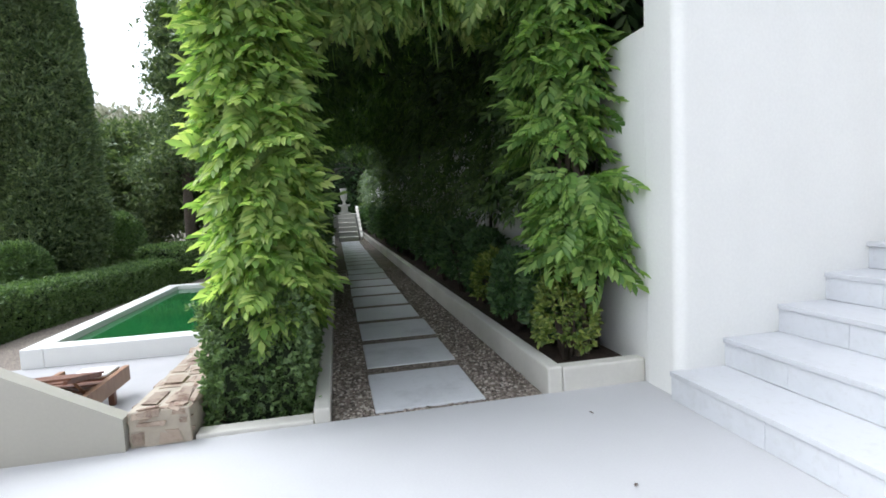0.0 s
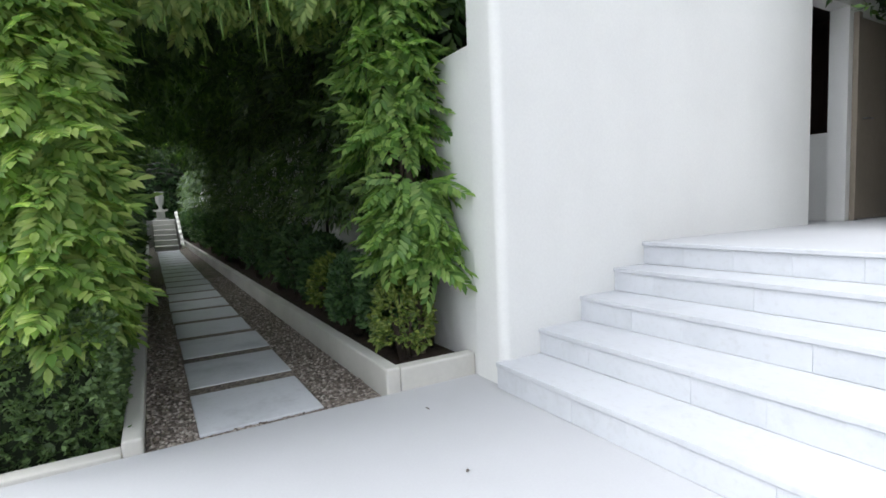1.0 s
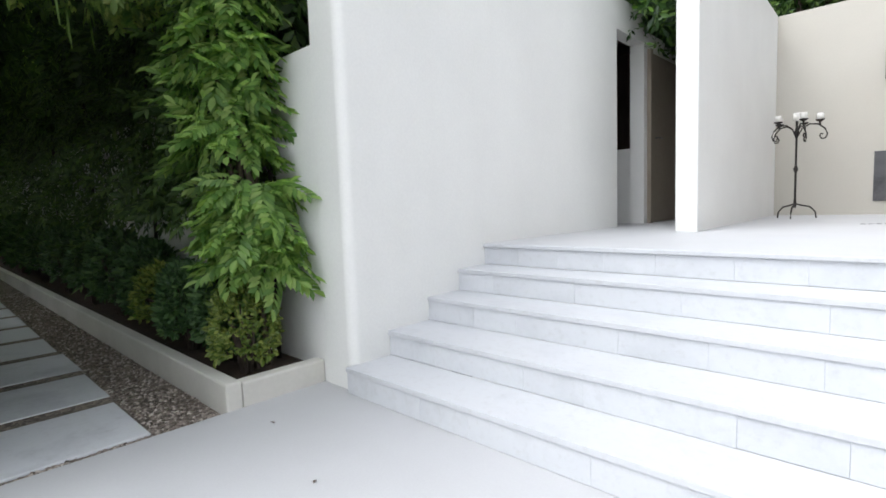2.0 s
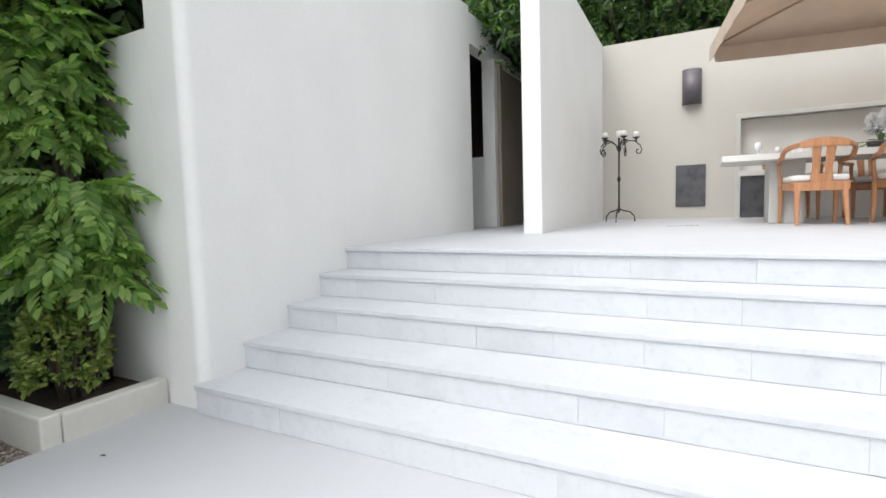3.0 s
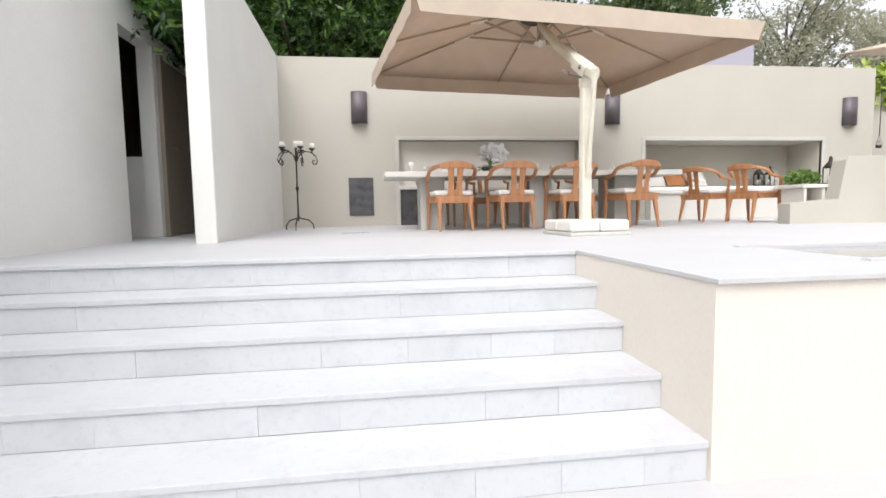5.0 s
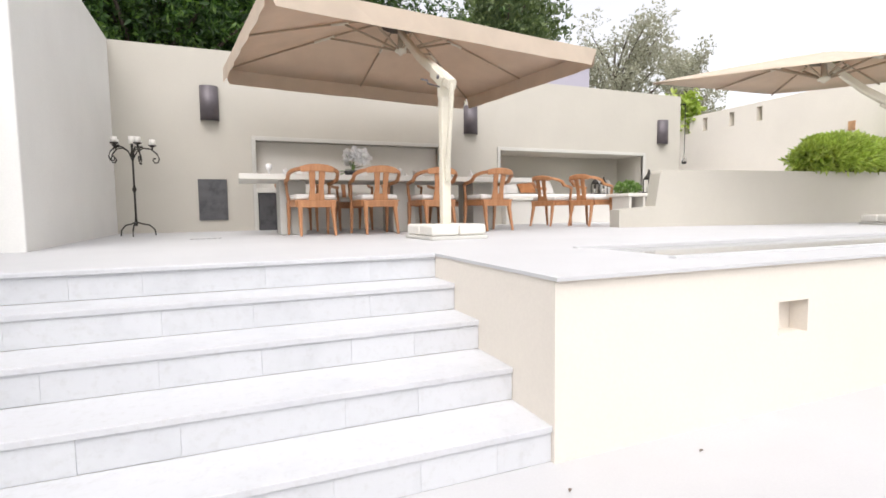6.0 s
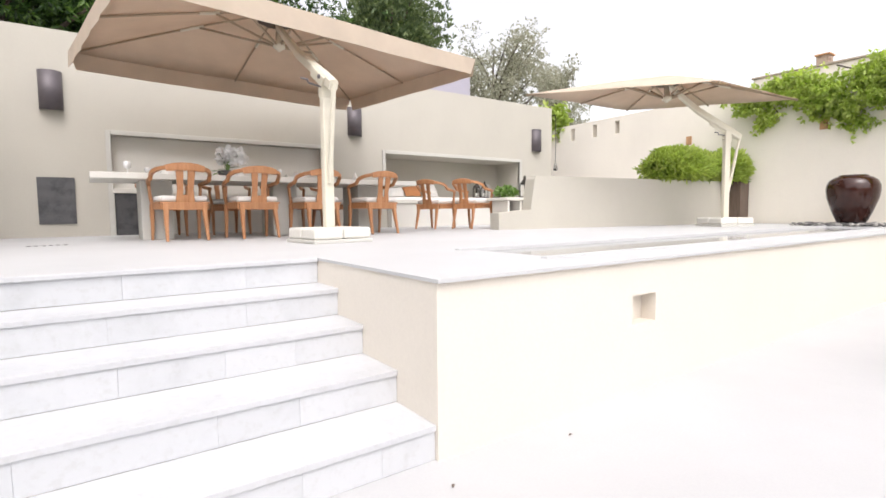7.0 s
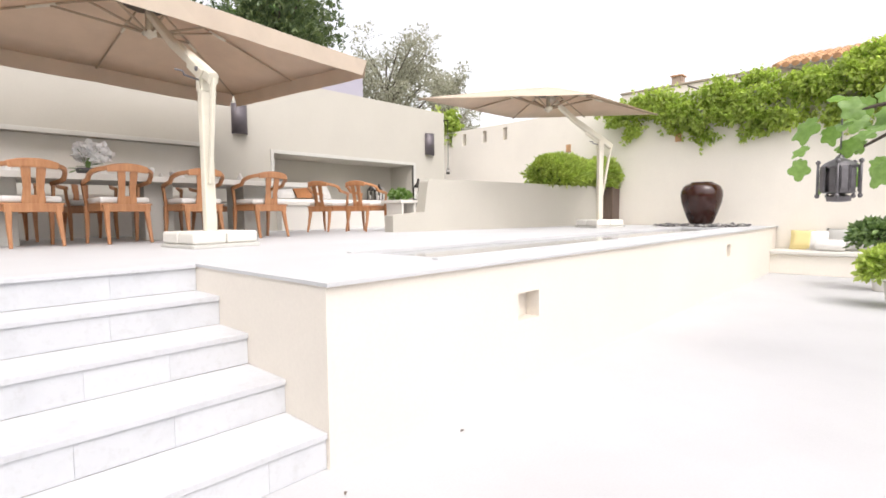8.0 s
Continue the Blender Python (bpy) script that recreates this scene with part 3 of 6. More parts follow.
setting("kerb_planter", bm, KERB, "pale rendered raised planter kerb", "kerb")
setting("planter_soil", box(GX0, -0.388, -0.113, 0.434, -0.3, 0.085), SOIL, "dark planter soil", "soil")
setting("kerb_front", box(-0.40, -0.296, -2.14, -1.552, -0.2, 0.022, 0.008), KERB, "low pale ledge before the clipped hedge", "kerb")

# ---- pool garden on the lower level ----
Z0 = -0.80
setting("pool_deck", box(-5.3, -0.6, -9, -2.2, -0.87, Z0), DECK, "pale stone pool deck", "paving")
setting("pool_path", box(-16, -5.302, -6.9, -2.2, -0.87, Z0 - 0.004), GRAVEL, "grey gravel walk round the pool", "path")
bm = bmesh.new()
PX0, PX1, PY0, PY1 = -11.6, -5.3, -5.66, -2.5
add_box(bm, PX0, PX1, PY0, PY0 + 0.28, -0.9, -0.53, 0.015)
add_box(bm, PX0, PX1, PY1 - 0.28, PY1, -0.9, -0.53, 0.015)
add_box(bm, PX0, PX0 + 0.28, PY0 + 0.282, PY1 - 0.282, -0.9, -0.53, 0.015)
add_box(bm, PX1 - 0.32, PX1, PY0 + 0.282, PY1 - 0.282, -0.9, -0.532, 0.015)
setting("pool_rim", bm, WHITE_WALL, "raised white rendered pool rim", "pool")
setting("pool_water", box(PX0 + 0.2, PX1 - 0.2, PY0 + 0.2, PY1 - 0.2, -0.88, -0.63), POOL_WATER, "vivid green pool water", "water")

# sloping parapet and rough stone wall at the terrace edge
t = bmesh.new()
prof = [(-2.445, -0.5), (-2.445, 0.165), (-3.6, 0.80), (-9.0, 0.80), (-9.0, -0.5)]
a_ = [t.verts.new((-0.25, y, z)) for y, z in prof]
b2 = [t.verts.new((-0.34, y, z)) for y, z in prof]
t.faces.new(a_)
t.faces.new(b2[::-1])
for i in range(5):
    t.faces.new((a_[i], a_[(i + 1) % 5], b2[(i + 1) % 5], b2[i]))
bmesh.ops.recalc_face_normals(t, faces=list(t.faces))
setting("wall_parapet", t, PARAPET, "tan rendered parapet with a sloping top", "wall")
stone_wall = setting("wall_stone", box(-1.75, -0.281, -2.437, -2.153, -0.87, 0.182, 0.008), MORTAR, "short rough wall of brown field stones", "wall")


# ---- upper terrace furniture ----
def armchair():
    c = thing("armchair", "oiled teak armchair with curved back and white seat cushion", "chair", group="chairs round the long table")
    # horseshoe rail: level round the back, dipping forward into the arms
    pts = []
    for k in range(21):
        a = math.pi * k / 20
        pts.append((0.295 * math.copysign(abs(math.cos(a)) ** 0.8, math.cos(a)), -0.05 - 0.25 * math.sin(a) ** 0.85, 0.672 + 0.118 * math.sin(a) ** 0.42))
    pts = [(0.262, 0.225, 0.632), (0.285, 0.14, 0.645), (0.295, 0.04, 0.658)] + pts + [(-0.295, 0.04, 0.658), (-0.285, 0.14, 0.645), (-0.262, 0.225, 0.632)]
    part("arm_rail", tube(bmesh.new(), pts, 1.0, 8, (0.020, 0.022)), TEAK, c)
    crest = [(0.19 * q, -0.283 - 0.022 * (1 - q * q), 0.776 + 0.020 * (1 - q * q)) for q in (-1, -0.6, -0.2, 0.2, 0.6, 1)]
    part("crest", tube(bmesh.new(), crest, [0.75, 0.95, 1, 1, 0.95, 0.75], 8, (0.020, 0.044)), TEAK, c)
    # back splat: one board with a long slot, waisted in the middle
    t = bmesh.new()
    for s in (-1, 1):
        tube(t, [(0.062 * s, -0.222, 0.40), (0.050 * s, -0.246, 0.56), (0.060 * s, -0.290, 0.775)], [1.0, 0.88, 1.1], 8, (0.036, 0.010))
    tube(t, [(0, -0.2205, 0.40), (0, -0.229, 0.462), (0, -0.2325, 0.50)], 1.0, 8, (0.040, 0.009))
    part("back_splat", t, TEAK, c)
    for s in (-1, 1):
        part("rear_leg", tube(bmesh.new(), [(0.203 * s, -0.290, 0.0), (0.198 * s, -0.245, 0.18), (0.190 * s, -0.215, 0.345), (0.19 * s, -0.21, 0.40)], [0.62, 0.85, 1.12, 1.15], 8, (0.023, 0.024)), TEAK, c)
        part("front_leg", tube(bmesh.new(), [(0.245 * s, 0.250, 0.0), (0.243 * s, 0.225, 0.20), (0.243 * s, 0.215, 0.40)], [0.62, 0.85, 1.1], 8, (0.023, 0.024)), TEAK, c)
        part("arm_post", tube(bmesh.new(), [(0.243 * s, 0.205, 0.40), (0.262 * s, 0.195, 0.52), (0.270 * s, 0.205, 0.642)], [1.0, 0.85, 0.95], 8, (0.018, 0.024)), TEAK, c)
        part("side_rail", box(0.226 * s - 0.016, 0.226 * s + 0.016, -0.2, 0.2, 0.345, 0.418, 0.005), TEAK, c)
    part("front_rail", box(-0.225, 0.225, 0.192, 0.224, 0.345, 0.418, 0.005), TEAK, c)
    part("back_rail", box(-0.225, 0.225, -0.236, -0.200, 0.335, 0.418, 0.005), TEAK, c)
    part("seat", box(-0.25, 0.25, -0.232, 0.235, 0.405, 0.424, 0.006), TEAK, c)
    part("cushion", box(-0.235, 0.235, -0.20, 0.235, 0.425, 0.492, 0.026, None, 3), CUSHION, c, "white seat cushion", True)
    return c


chair = armchair()
spots = [(3.42, 4.93, 5), (4.20, 4.93, 4), (4.99, 4.93, 4), (5.80, 4.87, 5),
         (3.40, 6.30, 178), (4.20, 6.32, 183), (5.00, 6.30, 176), (5.78, 6.32, 181)]
chair.matrix_basis = pose(spots[0][0], spots[0][1], P, 0, 0, spots[0][2])
for x, y, a in spots[1:]:
    copy_thing(chair, pose(x, y, P, 0, 0, a))
for x, y, a in ((7.50, 5.85, -70), (7.95, 5.38, -76)):
    c = copy_thing(chair, pose(x, y, P, 0, 0, a))
    tagged(c, "oiled teak armchair turned towards the alcove bench", "chair", "chairs by the alcove bench")

# long table
tb = thing("dining_table", "long pale concrete table with slab pedestals", "table", pose(4.58, 5.45, P))
part("tabletop", box(-1.98, 1.98, -0.50, 0.50, 0.675, 0.74, 0.006), PALE_CONCRETE, tb)
for x in (-1.36, 0.10, 1.30):
    part("pedestal", box(x - 0.16, x + 0.16, -0.26, 0.26, 0.0, 0.675, 0.01), CONCRETE, tb)


def goblet():
    g = thing("candle_glass", "short frosted glass with a white candle", "candle holder", group="glasses on the long table")
    part("glass", lathe(bmesh.new(), [(0.035, 0), (0.037, 0.006), (0.010, 0.012), (0.008, 0.06), (0.04, 0.085), (0.045, 0.15), (0.041, 0.15), (0.036, 0.09), (0.004, 0.07)], 14), FROSTED, g, "frosted glass")
    part("candle", lathe(bmesh.new(), [(0.025, 0.078), (0.033, 0.095), (0.033, 0.165), (0.004, 0.168)], 12), WAX, g, "white candle")
    return g


g0 = goblet()
TT = P + 0.74
gl = [(2.95, 5.2), (3.18, 5.65), (3.55, 5.15), (4.15, 5.75), (4.62, 5.2), (4.98, 5.6), (5.32, 5.2), (5.62, 5.65), (6.25, 5.55), (6.05, 5.15)]
g0.matrix_basis = pose(gl[0][0], gl[0][1], TT) @ Matrix.Scale(0.85, 4)
for x, y in gl[1:]:
    copy_thing(g0, pose(x, y, TT) @ Matrix.Scale(0.85, 4))


def napkin():
    g = thing("folded_napkin", "white folded napkin standing on the table", "napkin", group="napkins on the long table")
    t = bmesh.new()
    tip = t.verts.new((0, 0, 0.11))
    ring = [t.verts.new((0.065 * math.cos(a) * (1 + 0.25 * (k % 2)), 0.045 * math.sin(a) * (1 + 0.25 * (k % 2)), 0)) for k, a in enumerate(np.linspace(0, 2 * math.pi, 11)[:-1])]
    for k in range(10):
        t.faces.new((ring[k], ring[(k + 1) % 10], tip))
    t.faces.new(ring[::-1])
    part("cloth", t, CUSHION, g)
    return g


n0 = napkin()
nk = [(3.35, 5.12), (4.1, 5.12), (4.9, 5.12), (5.65, 5.12), (3.35, 5.78), (4.9, 5.78), (5.6, 5.78)]
n0.matrix_basis = pose(*nk[0], TT)
for k, (x, y) in enumerate(nk[1:]):
    copy_thing(n0, pose(x, y, TT, 0, 0, 40 * k))

# orchid in a dark bowl
oc = thing("orchid_pot", "white orchid in a low dark bowl on the table", "flower pot", pose(4.02, 5.35, TT))
part("bowl", lathe(bmesh.new(), [(0.06, 0), (0.10, 0.03), (0.115, 0.08), (0.10, 0.085), (0.09, 0.06)], 16), SLATE, oc, "dark bowl")
r = np.random.default_rng(5)
bm = bmesh.new()
for k in range(5):
    a = k * 1.3
    tube(bm, [(0, 0, 0.06), (0.05 * math.cos(a), 0.05 * math.sin(a), 0.2), (0.14 * math.cos(a), 0.1 * math.sin(a), 0.29)], 0.004, 5)
part("stem", bm, BOX, oc)
n = 74
p = unit(r.normal(size=(n, 3))) * (0.155, 0.11, 0.085) * r.uniform(0.6, 1, (n, 1)) + (0.05, 0, 0.26)
fl = tuft(4, 1.2, 1.0, 0.9, 2, True)
cloud("blossom", fl, p, unit(p - (0, 0, 0.2)), unit(r.normal(size=(n, 3))), np.full(n, 0.064), PETAL, oc, "white blossoms")
n = 14
p = np.tile((0, 0, 0.08), (n, 1)) + r.normal(size=(n, 3)) * 0.02
cloud("leaf", leaflet(1, 0.3), p, unit(r.normal(size=(n, 3)) * (1, 1, 0.3)), np.tile((0.1, 0, 1.0), (n, 1)), np.full(n, 0.17), BOX, oc, "dark strap leaves")

# fireplace and counter in the first alcove
fp = thing("fireplace", "dark fireplace opening with pale stone lintel", "fireplace", pose(3.1, BY + 0.158, P))
bm = bmesh.new()
add_box(bm, -0.23, 0.23, -0.2, 0.0, 0.60, 0.67, 0.006)
part("mantel", bm, PALE_CONCRETE, fp)
part("firebox", box(-0.20, 0.21, -0.17, 0.0, 0.0, 0.598), SLATE, fp, "dark slate firebox block")
for s in (-1, 1):
    part("jamb", box(0.222 * s - 0.012, 0.222 * s + 0.012, -0.2, 0.0, 0, 0.598), CONCRETE, fp)
cn = thing("alcove_counter", "pale concrete counter built into the alcove", "counter", pose(4.7, BY + 0.0, P))
part("counter_body", box(-1.34, 1.30, -0.20, 0.13, 0, 0.52, 0.01), CONCRETE, cn)
part("counter_top", box(-1.345, 1.305, -0.23, 0.138, 0.522, 0.60, 0.008), PALE_CONCRETE, cn)

# bench seat with cushions in the second alcove
bs = thing("bench_cushion", "long white seat cushion on the alcove bench", "cushion", pose(9.05, BY + 0.38, N2[2]))
part("pad", box(-1.7, 1.7, -0.34, 0.36, 0.0, 0.09, 0.03, None, 3), CUSHION, bs, "", True)
bench = thing("alcove_bench", "pale concrete bench front under the alcove", "bench", pose(9.05, BY, P))
part("bench_front", box(-1.75, 1.75, -0.18, -0.002, 0, 0.46, 0.01), PALE_CONCRETE, bench)
part("bench_top", box(-1.78, 1.78, -0.22, -0.002, 0.462, 0.50, 0.008), PALE_CONCRETE, bench)


def pillow(label, material, m, w=0.45, h=0.4):
    p_ = thing("pillow", label, "pillow", m)
    t = bmesh.new()
    bmesh.ops.create_grid(t, x_segments=10, y_segments=10, size=0.5)
    top = [v for v in t.verts]
    ex = bmesh.ops.extrude_face_region(t, geom=list(t.faces))
    vs = [v for v in ex["geom"] if isinstance(v, bmesh.types.BMVert)]
    for v in t.verts:
        s = (1 - (2 * v.co.x) ** 4) * (1 - (2 * v.co.y) ** 4)
        v.co.z = (0.085 if v in vs else -0.085) * max(s, 0.0) ** 0.6
        pinch = 1 - 0.06 * (1 - abs(2 * v.co.x) ** 2) - 0.06 * (1 - abs(2 * v.co.y) ** 2)
        v.co.x *= w * pinch
        v.co.y *= h * pinch
    bmesh.ops.recalc_face_normals(t, faces=list(t.faces))
    part("cover", t, material, p_, "", True)
    return p_


for x, mat, lab, rx in ((7.75, CUSHION, "white pillow leaning on the alcove bench", 62), (8.15, ORANGE_CLOTH, "rust-coloured pillow on the alcove bench", 55),
                        (8.6, CUSHION, "white pillow leaning on the alcove bench", 60), (10.2, GREY_CLOTH, "dark grey pillow on the alcove bench", 62)):
    pillow(lab, mat, pose(x, BY + 0.5, N2[2] + 0.27, rx, 0, 8), 0.42, 0.36)


# wall lamps: half-round bronze shades
def sconce(x, z0=2.49, h=0.51, w=0.265):
    s = thing("wall_lamp", "dark bronze half-round lamp on tan wall", "wall lamp", pose(x, BY - 0.001, z0), "lamps on the garden wall")
    t = bmesh.new()
    n = 14
    lo, hi = [], []
    for zz, row in ((0, lo), (h, hi)):
        for k in range(n + 1):
            a = math.pi * k / n
            row.append((t.verts.new((-w / 2 * math.cos(a), -0.13 * math.sin(a) ** 0.8, zz)), t.verts.new((-(w / 2 - 0.012) * math.cos(a), -0.118 * math.sin(a) ** 0.8, zz))))
    for k in range(n):
        t.faces.new((lo[k][0], lo[k + 1][0], hi[k + 1][0], hi[k][0])).smooth = True
        t.faces.new((lo[k + 1][1], lo[k][1], hi[k][1], hi[k + 1][1])).smooth = True
        t.faces.new((lo[k][1], lo[k + 1][1], lo[k + 1][0], lo[k][0]))
        t.faces.new((hi[k][0], hi[k + 1][0], hi[k + 1][1], hi[k][1]))
    bmesh.ops.recalc_face_normals(t, faces=list(t.faces))
    part("shade", t, LAMP_METAL, s)
    part("back_plate", box(-w / 2 + 0.01, w / 2 - 0.01, -0.012, 0.0, 0.01, h - 0.01, 0.002), LAMP_METAL, s)
    part("bulb", lathe(bmesh.new(), [(0.02, 0.18), (0.034, 0.22), (0.03, 0.28), (0.008, 0.31)], 12, pose(0, -0.06, 0)), WAX, s, "unlit white bulb")
    return s


for x in (2.245, 6.645, 11.33):
    sconce(x)

pl = thing("slate_panel", "dark rippled slate panel set low on wall", "wall panel", pose(2.24, BY, 0.975))
t = bmesh.new()
bmesh.ops.create_grid(t, x_segments=14, y_segments=22, size=0.5)
t.transform(Matrix.Diagonal((0.408, 0.63, 1, 1)))
for v in t.verts:
    v.co.z = 0.018 + 0.003 * math.sin(v.co.y * 41 + 0.8 * math.sin(v.co.x * 9)) + 0.002 * math.sin(v.co.x * 31 + v.co.y * 7)
t.transform(pose(0, 0, 0.315, 90, 0, 0))
part("face", t, SLATE, pl, "", True)
part("backing", box(-0.204, 0.204, -0.010, 0.0, 0, 0.63), SLATE, pl)


# wrought iron candelabra
def candelabra(m):
    c = thing("candelabra", "tall black wrought-iron candelabra with white candles", "candelabra", m)
    part("stem", lathe(bmesh.new(), [(0.012, 0.12), (0.018, 0.16), (0.012, 0.22), (0.011, 0.52), (0.026, 0.56), (0.011, 0.60), (0.011, 0.92), (0.028, 0.97), (0.012, 1.02), (0.014, 1.10)], 10), IRON, c)
    for k in range(3):
        a = 2 * math.pi * k / 3 + 0.5
        pts = [(0.0, 0.17), (0.07, 0.145), (0.15, 0.13), (0.21, 0.07), (0.22, 0.0)]
        part("foot", tube(bmesh.new(), [(r_ * math.cos(a), r_ * math.sin(a), z) for r_, z in pts], 0.009, 6), IRON, c)
    for k in range(5):
        a = 2 * math.pi * k / 5 + 0.12
        pts = [(0.0, 0.90), (0.05, 1.01), (0.12, 1.055), (0.20, 1.045), (0.262, 0.99), (0.285, 0.93), (0.268, 0.885), (0.232, 0.882), (0.214, 0.912), (0.228, 0.938), (0.246, 0.930)]
        arm = part("arm", tube(bmesh.new(), [(r_ * math.cos(a), r_ * math.sin(a), z) for r_, z in pts], 0.008, 6), IRON, c)
        px, py = 0.215 * math.cos(a), 0.215 * math.sin(a)
        part("cup", lathe(bmesh.new(), [(0.008, 1.035), (0.012, 1.07), (0.042, 1.085), (0.045, 1.095), (0.02, 1.09)], 12, pose(px, py, 0)), IRON, arm)
        part("candle", lathe(bmesh.new(), [(0.034, 1.096), (0.035, 1.155), (0.03, 1.162), (0.004, 1.16)], 12, pose(px, py, 0)), WAX, arm, "thick white candle")
    part("candle", lathe(bmesh.new(), [(0.036, 1.10), (0.036, 1.185), (0.03, 1.19), (0.004, 1.188)], 12), WAX, c, "thick white candle")
    return c


candelabra(pose(1.36, 6.15, P) @ Matrix.Diagonal((1.05, 1.05, 1.07, 1)))


# ---- parasols ----
def parasol(label, base, yaw_base, hub, rim, z_rim, z_apex, turn, valance):
    """A side-post parasol. rim: outline of the canopy round the hub, in its own axes."""
    u = thing("cantilever_umbrella", label, "umbrella", pose(*base, 0, 0, yaw_base))
    back = pose(*base, 0, 0, yaw_base).inverted()
    # weights on a tray
    part("base_tray", box(-0.312, 0.312, -0.312, 0.312, 0.0, 0.035, 0.008), CONCRETE, u, "grey metal tray")
    for sx in (-1, 1):
        for sy in (-1, 1):
            part("weight_slab", box(0.152 * sx - 0.148, 0.152 * sx + 0.148, 0.152 * sy - 0.148, 0.152 * sy + 0.148, 0.036, 0.145, 0.025, None, 3), PALE_CONCRETE, u, "white ballast slab")
    part("post", box(-0.050, 0.050, -0.040, 0.040, 0.03, 1.62, 0.012), CREAM_METAL, u)
    hubl = back @ Vector(hub)
    arm0 = Vector((0, 0, 1.60))
    tail = (arm0 - hubl).normalized() * 0.27
    end = arm0 + tail
    part("arm", tube(bmesh.new(), [end, arm0, arm0.lerp(hubl, 0.5), hubl + Vector((0, 0, 0.10))], [1.0, 1.1, 0.95, 0.8], 8, (0.042, 0.052)), CREAM_METAL, u)
    kn = part("knuckle", box(-0.057, 0.057, -0.047, 0.047, 1.40, 1.56, 0.015), CREAM_METAL, u)
    lean = (arm0 - hubl).normalized()
    for sx in (-1, 1):
        t = tube(bmesh.new(), [arm0 - lean * 0.30 + Vector((0.048 * sx, 0, -0.02)), arm0 + lean * 0.10 + Vector((0.048 * sx, 0, -0.03)), Vector((0.048 * sx, 0, 1.42))], 1.0, 8, (0.012, 0.055))
        part("bracket_plate", t, CREAM_METAL, kn, "cream folded hinge plate")
        part("bolt", lathe(bmesh.new(), [(0.0, 0.0), (0.022, 0.0), (0.022, 0.016), (0.0, 0.018)], 10, Matrix.Translation(arm0 + Vector((0.058 * sx, 0, 0))) @ Matrix.Rotation(radians(90 * sx), 4, "Y")), STEEL, kn, "dark steel pivot bolt")
    part("crank_handle", tube(bmesh.new(), [(-0.06, -0.02, 1.50), (-0.20, -0.05, 1.51), (-0.21, -0.05, 1.54), (-0.28, -0.06, 1.54)], 0.009, 6), STEEL, u)
    flat_tail = Vector((tail.x, tail.y, 0)).normalized() * 0.05
    part("strut", tube(bmesh.new(), [end + Vector((0, 0, 0.01)), end.lerp(flat_tail + Vector((0, 0, 0.58)), 0.5), flat_tail + Vector((0, 0, 0.58))], 1.0, 8, (0.019, 0.024)), CREAM_METAL, u)
    # canopy
    cm = pose(hub[0], hub[1], 0, 0, 0, turn)
    cm = back @ cm
    n = len(rim)
    t = bmesh.new()
    apex = t.verts.new((0, 0, z_apex))
    K = 5
    rows = []
    for k in range(1, K + 1):
        s = k / K
        row = []
        for i, (x, y) in enumerate(rim):
            j = (i + 1) % n
            for q in range(4):
                f = q / 4
                px, py = x + (rim[j][0] - x) * f, y + (rim[j][1] - y) * f
                sag = 0.012 * math.sin(math.pi * f) * s
                row.append(t.verts.new((px * s, py * s, z_apex + (z_rim - z_apex) * (s ** 1.12) - sag * 0.6)))
        rows.append(row)
    w = len(rows[0])
    for i in range(w):
        t.faces.new((apex, rows[0][i], rows[0][(i + 1) % w]))
    for a, b in zip(rows, rows[1:]):
        for i in range(w):
            t.faces.new((a[i], b[i], b[(i + 1) % w], a[(i + 1) % w]))
    t.transform(cm)
    for f in t.faces:
        f.smooth = True
    cano = part("canopy", t, CANVAS, u)
    sol = cano.modifiers.new("thickness", "SOLIDIFY")
    sol.thickness = 0.004
    if valance:
        # four flaps, open at the corners
        outer = [rim[i] for i in range(0, n, 2)]
        for i, p0 in enumerate(outer):
            p1 = outer[(i + 1) % len(outer)]
            t = bmesh.new()
            up, dn = [], []
            for q in range(17):
                f = q / 16
                g = 0.5 + (f - 0.5) * 0.955
                wave = 1.004 + 0.004 * math.sin(q * 2.1 + i)
                up.append(t.verts.new((p0[0] + (p1[0] - p0[0]) * f, p0[1] + (p1[1] - p0[1]) * f, z_rim + 0.004 - 0.0072 * math.sin(math.pi * ((2 * f) % 1.0)))))
                dn.append(t.verts.new(((p0[0] + (p1[0] - p0[0]) * g) * wave, (p0[1] + (p1[1] - p0[1]) * g) * wave, z_rim - valance - 0.007 * math.sin(math.pi * ((2 * f) % 1.0)))))
            for q in range(16):
                t.faces.new((up[q], dn[q], dn[q + 1], up[q + 1]))
            t.transform(cm)
            va = part("valance", t, CANVAS, cano)
            sol = va.modifiers.new("thickness", "SOLIDIFY")
            sol.thickness = 0.004
    drop = z_apex - hub[2] + 0.12
    t = bmesh.new()
    lathe(t, [(0.02, z_apex - drop - 0.07), (0.035, z_apex - drop - 0.05), (0.075, z_apex - drop - 0.03), (0.075, z_apex - drop + 0.03), (0.04, z_apex - drop + 0.05), (0.03, z_apex - 0.05)], 12, cm)
    part("hub", t, CREAM_METAL, u)
    # dark brown ring stands in for the shade in the vent opening
    t = bmesh.new()
    lathe(t, [(0.05, z_apex - 0.075), (0.26, z_apex - 0.135), (0.26, z_apex - 0.13), (0.05, z_apex - 0.06)], 8, cm)
    part("vent_gap", t, BROWN_DOOR, cano, "dark ring for the shaded vent under the crown")

    def slope(q):
        return z_apex + (z_rim - z_apex) * (q ** 1.12)

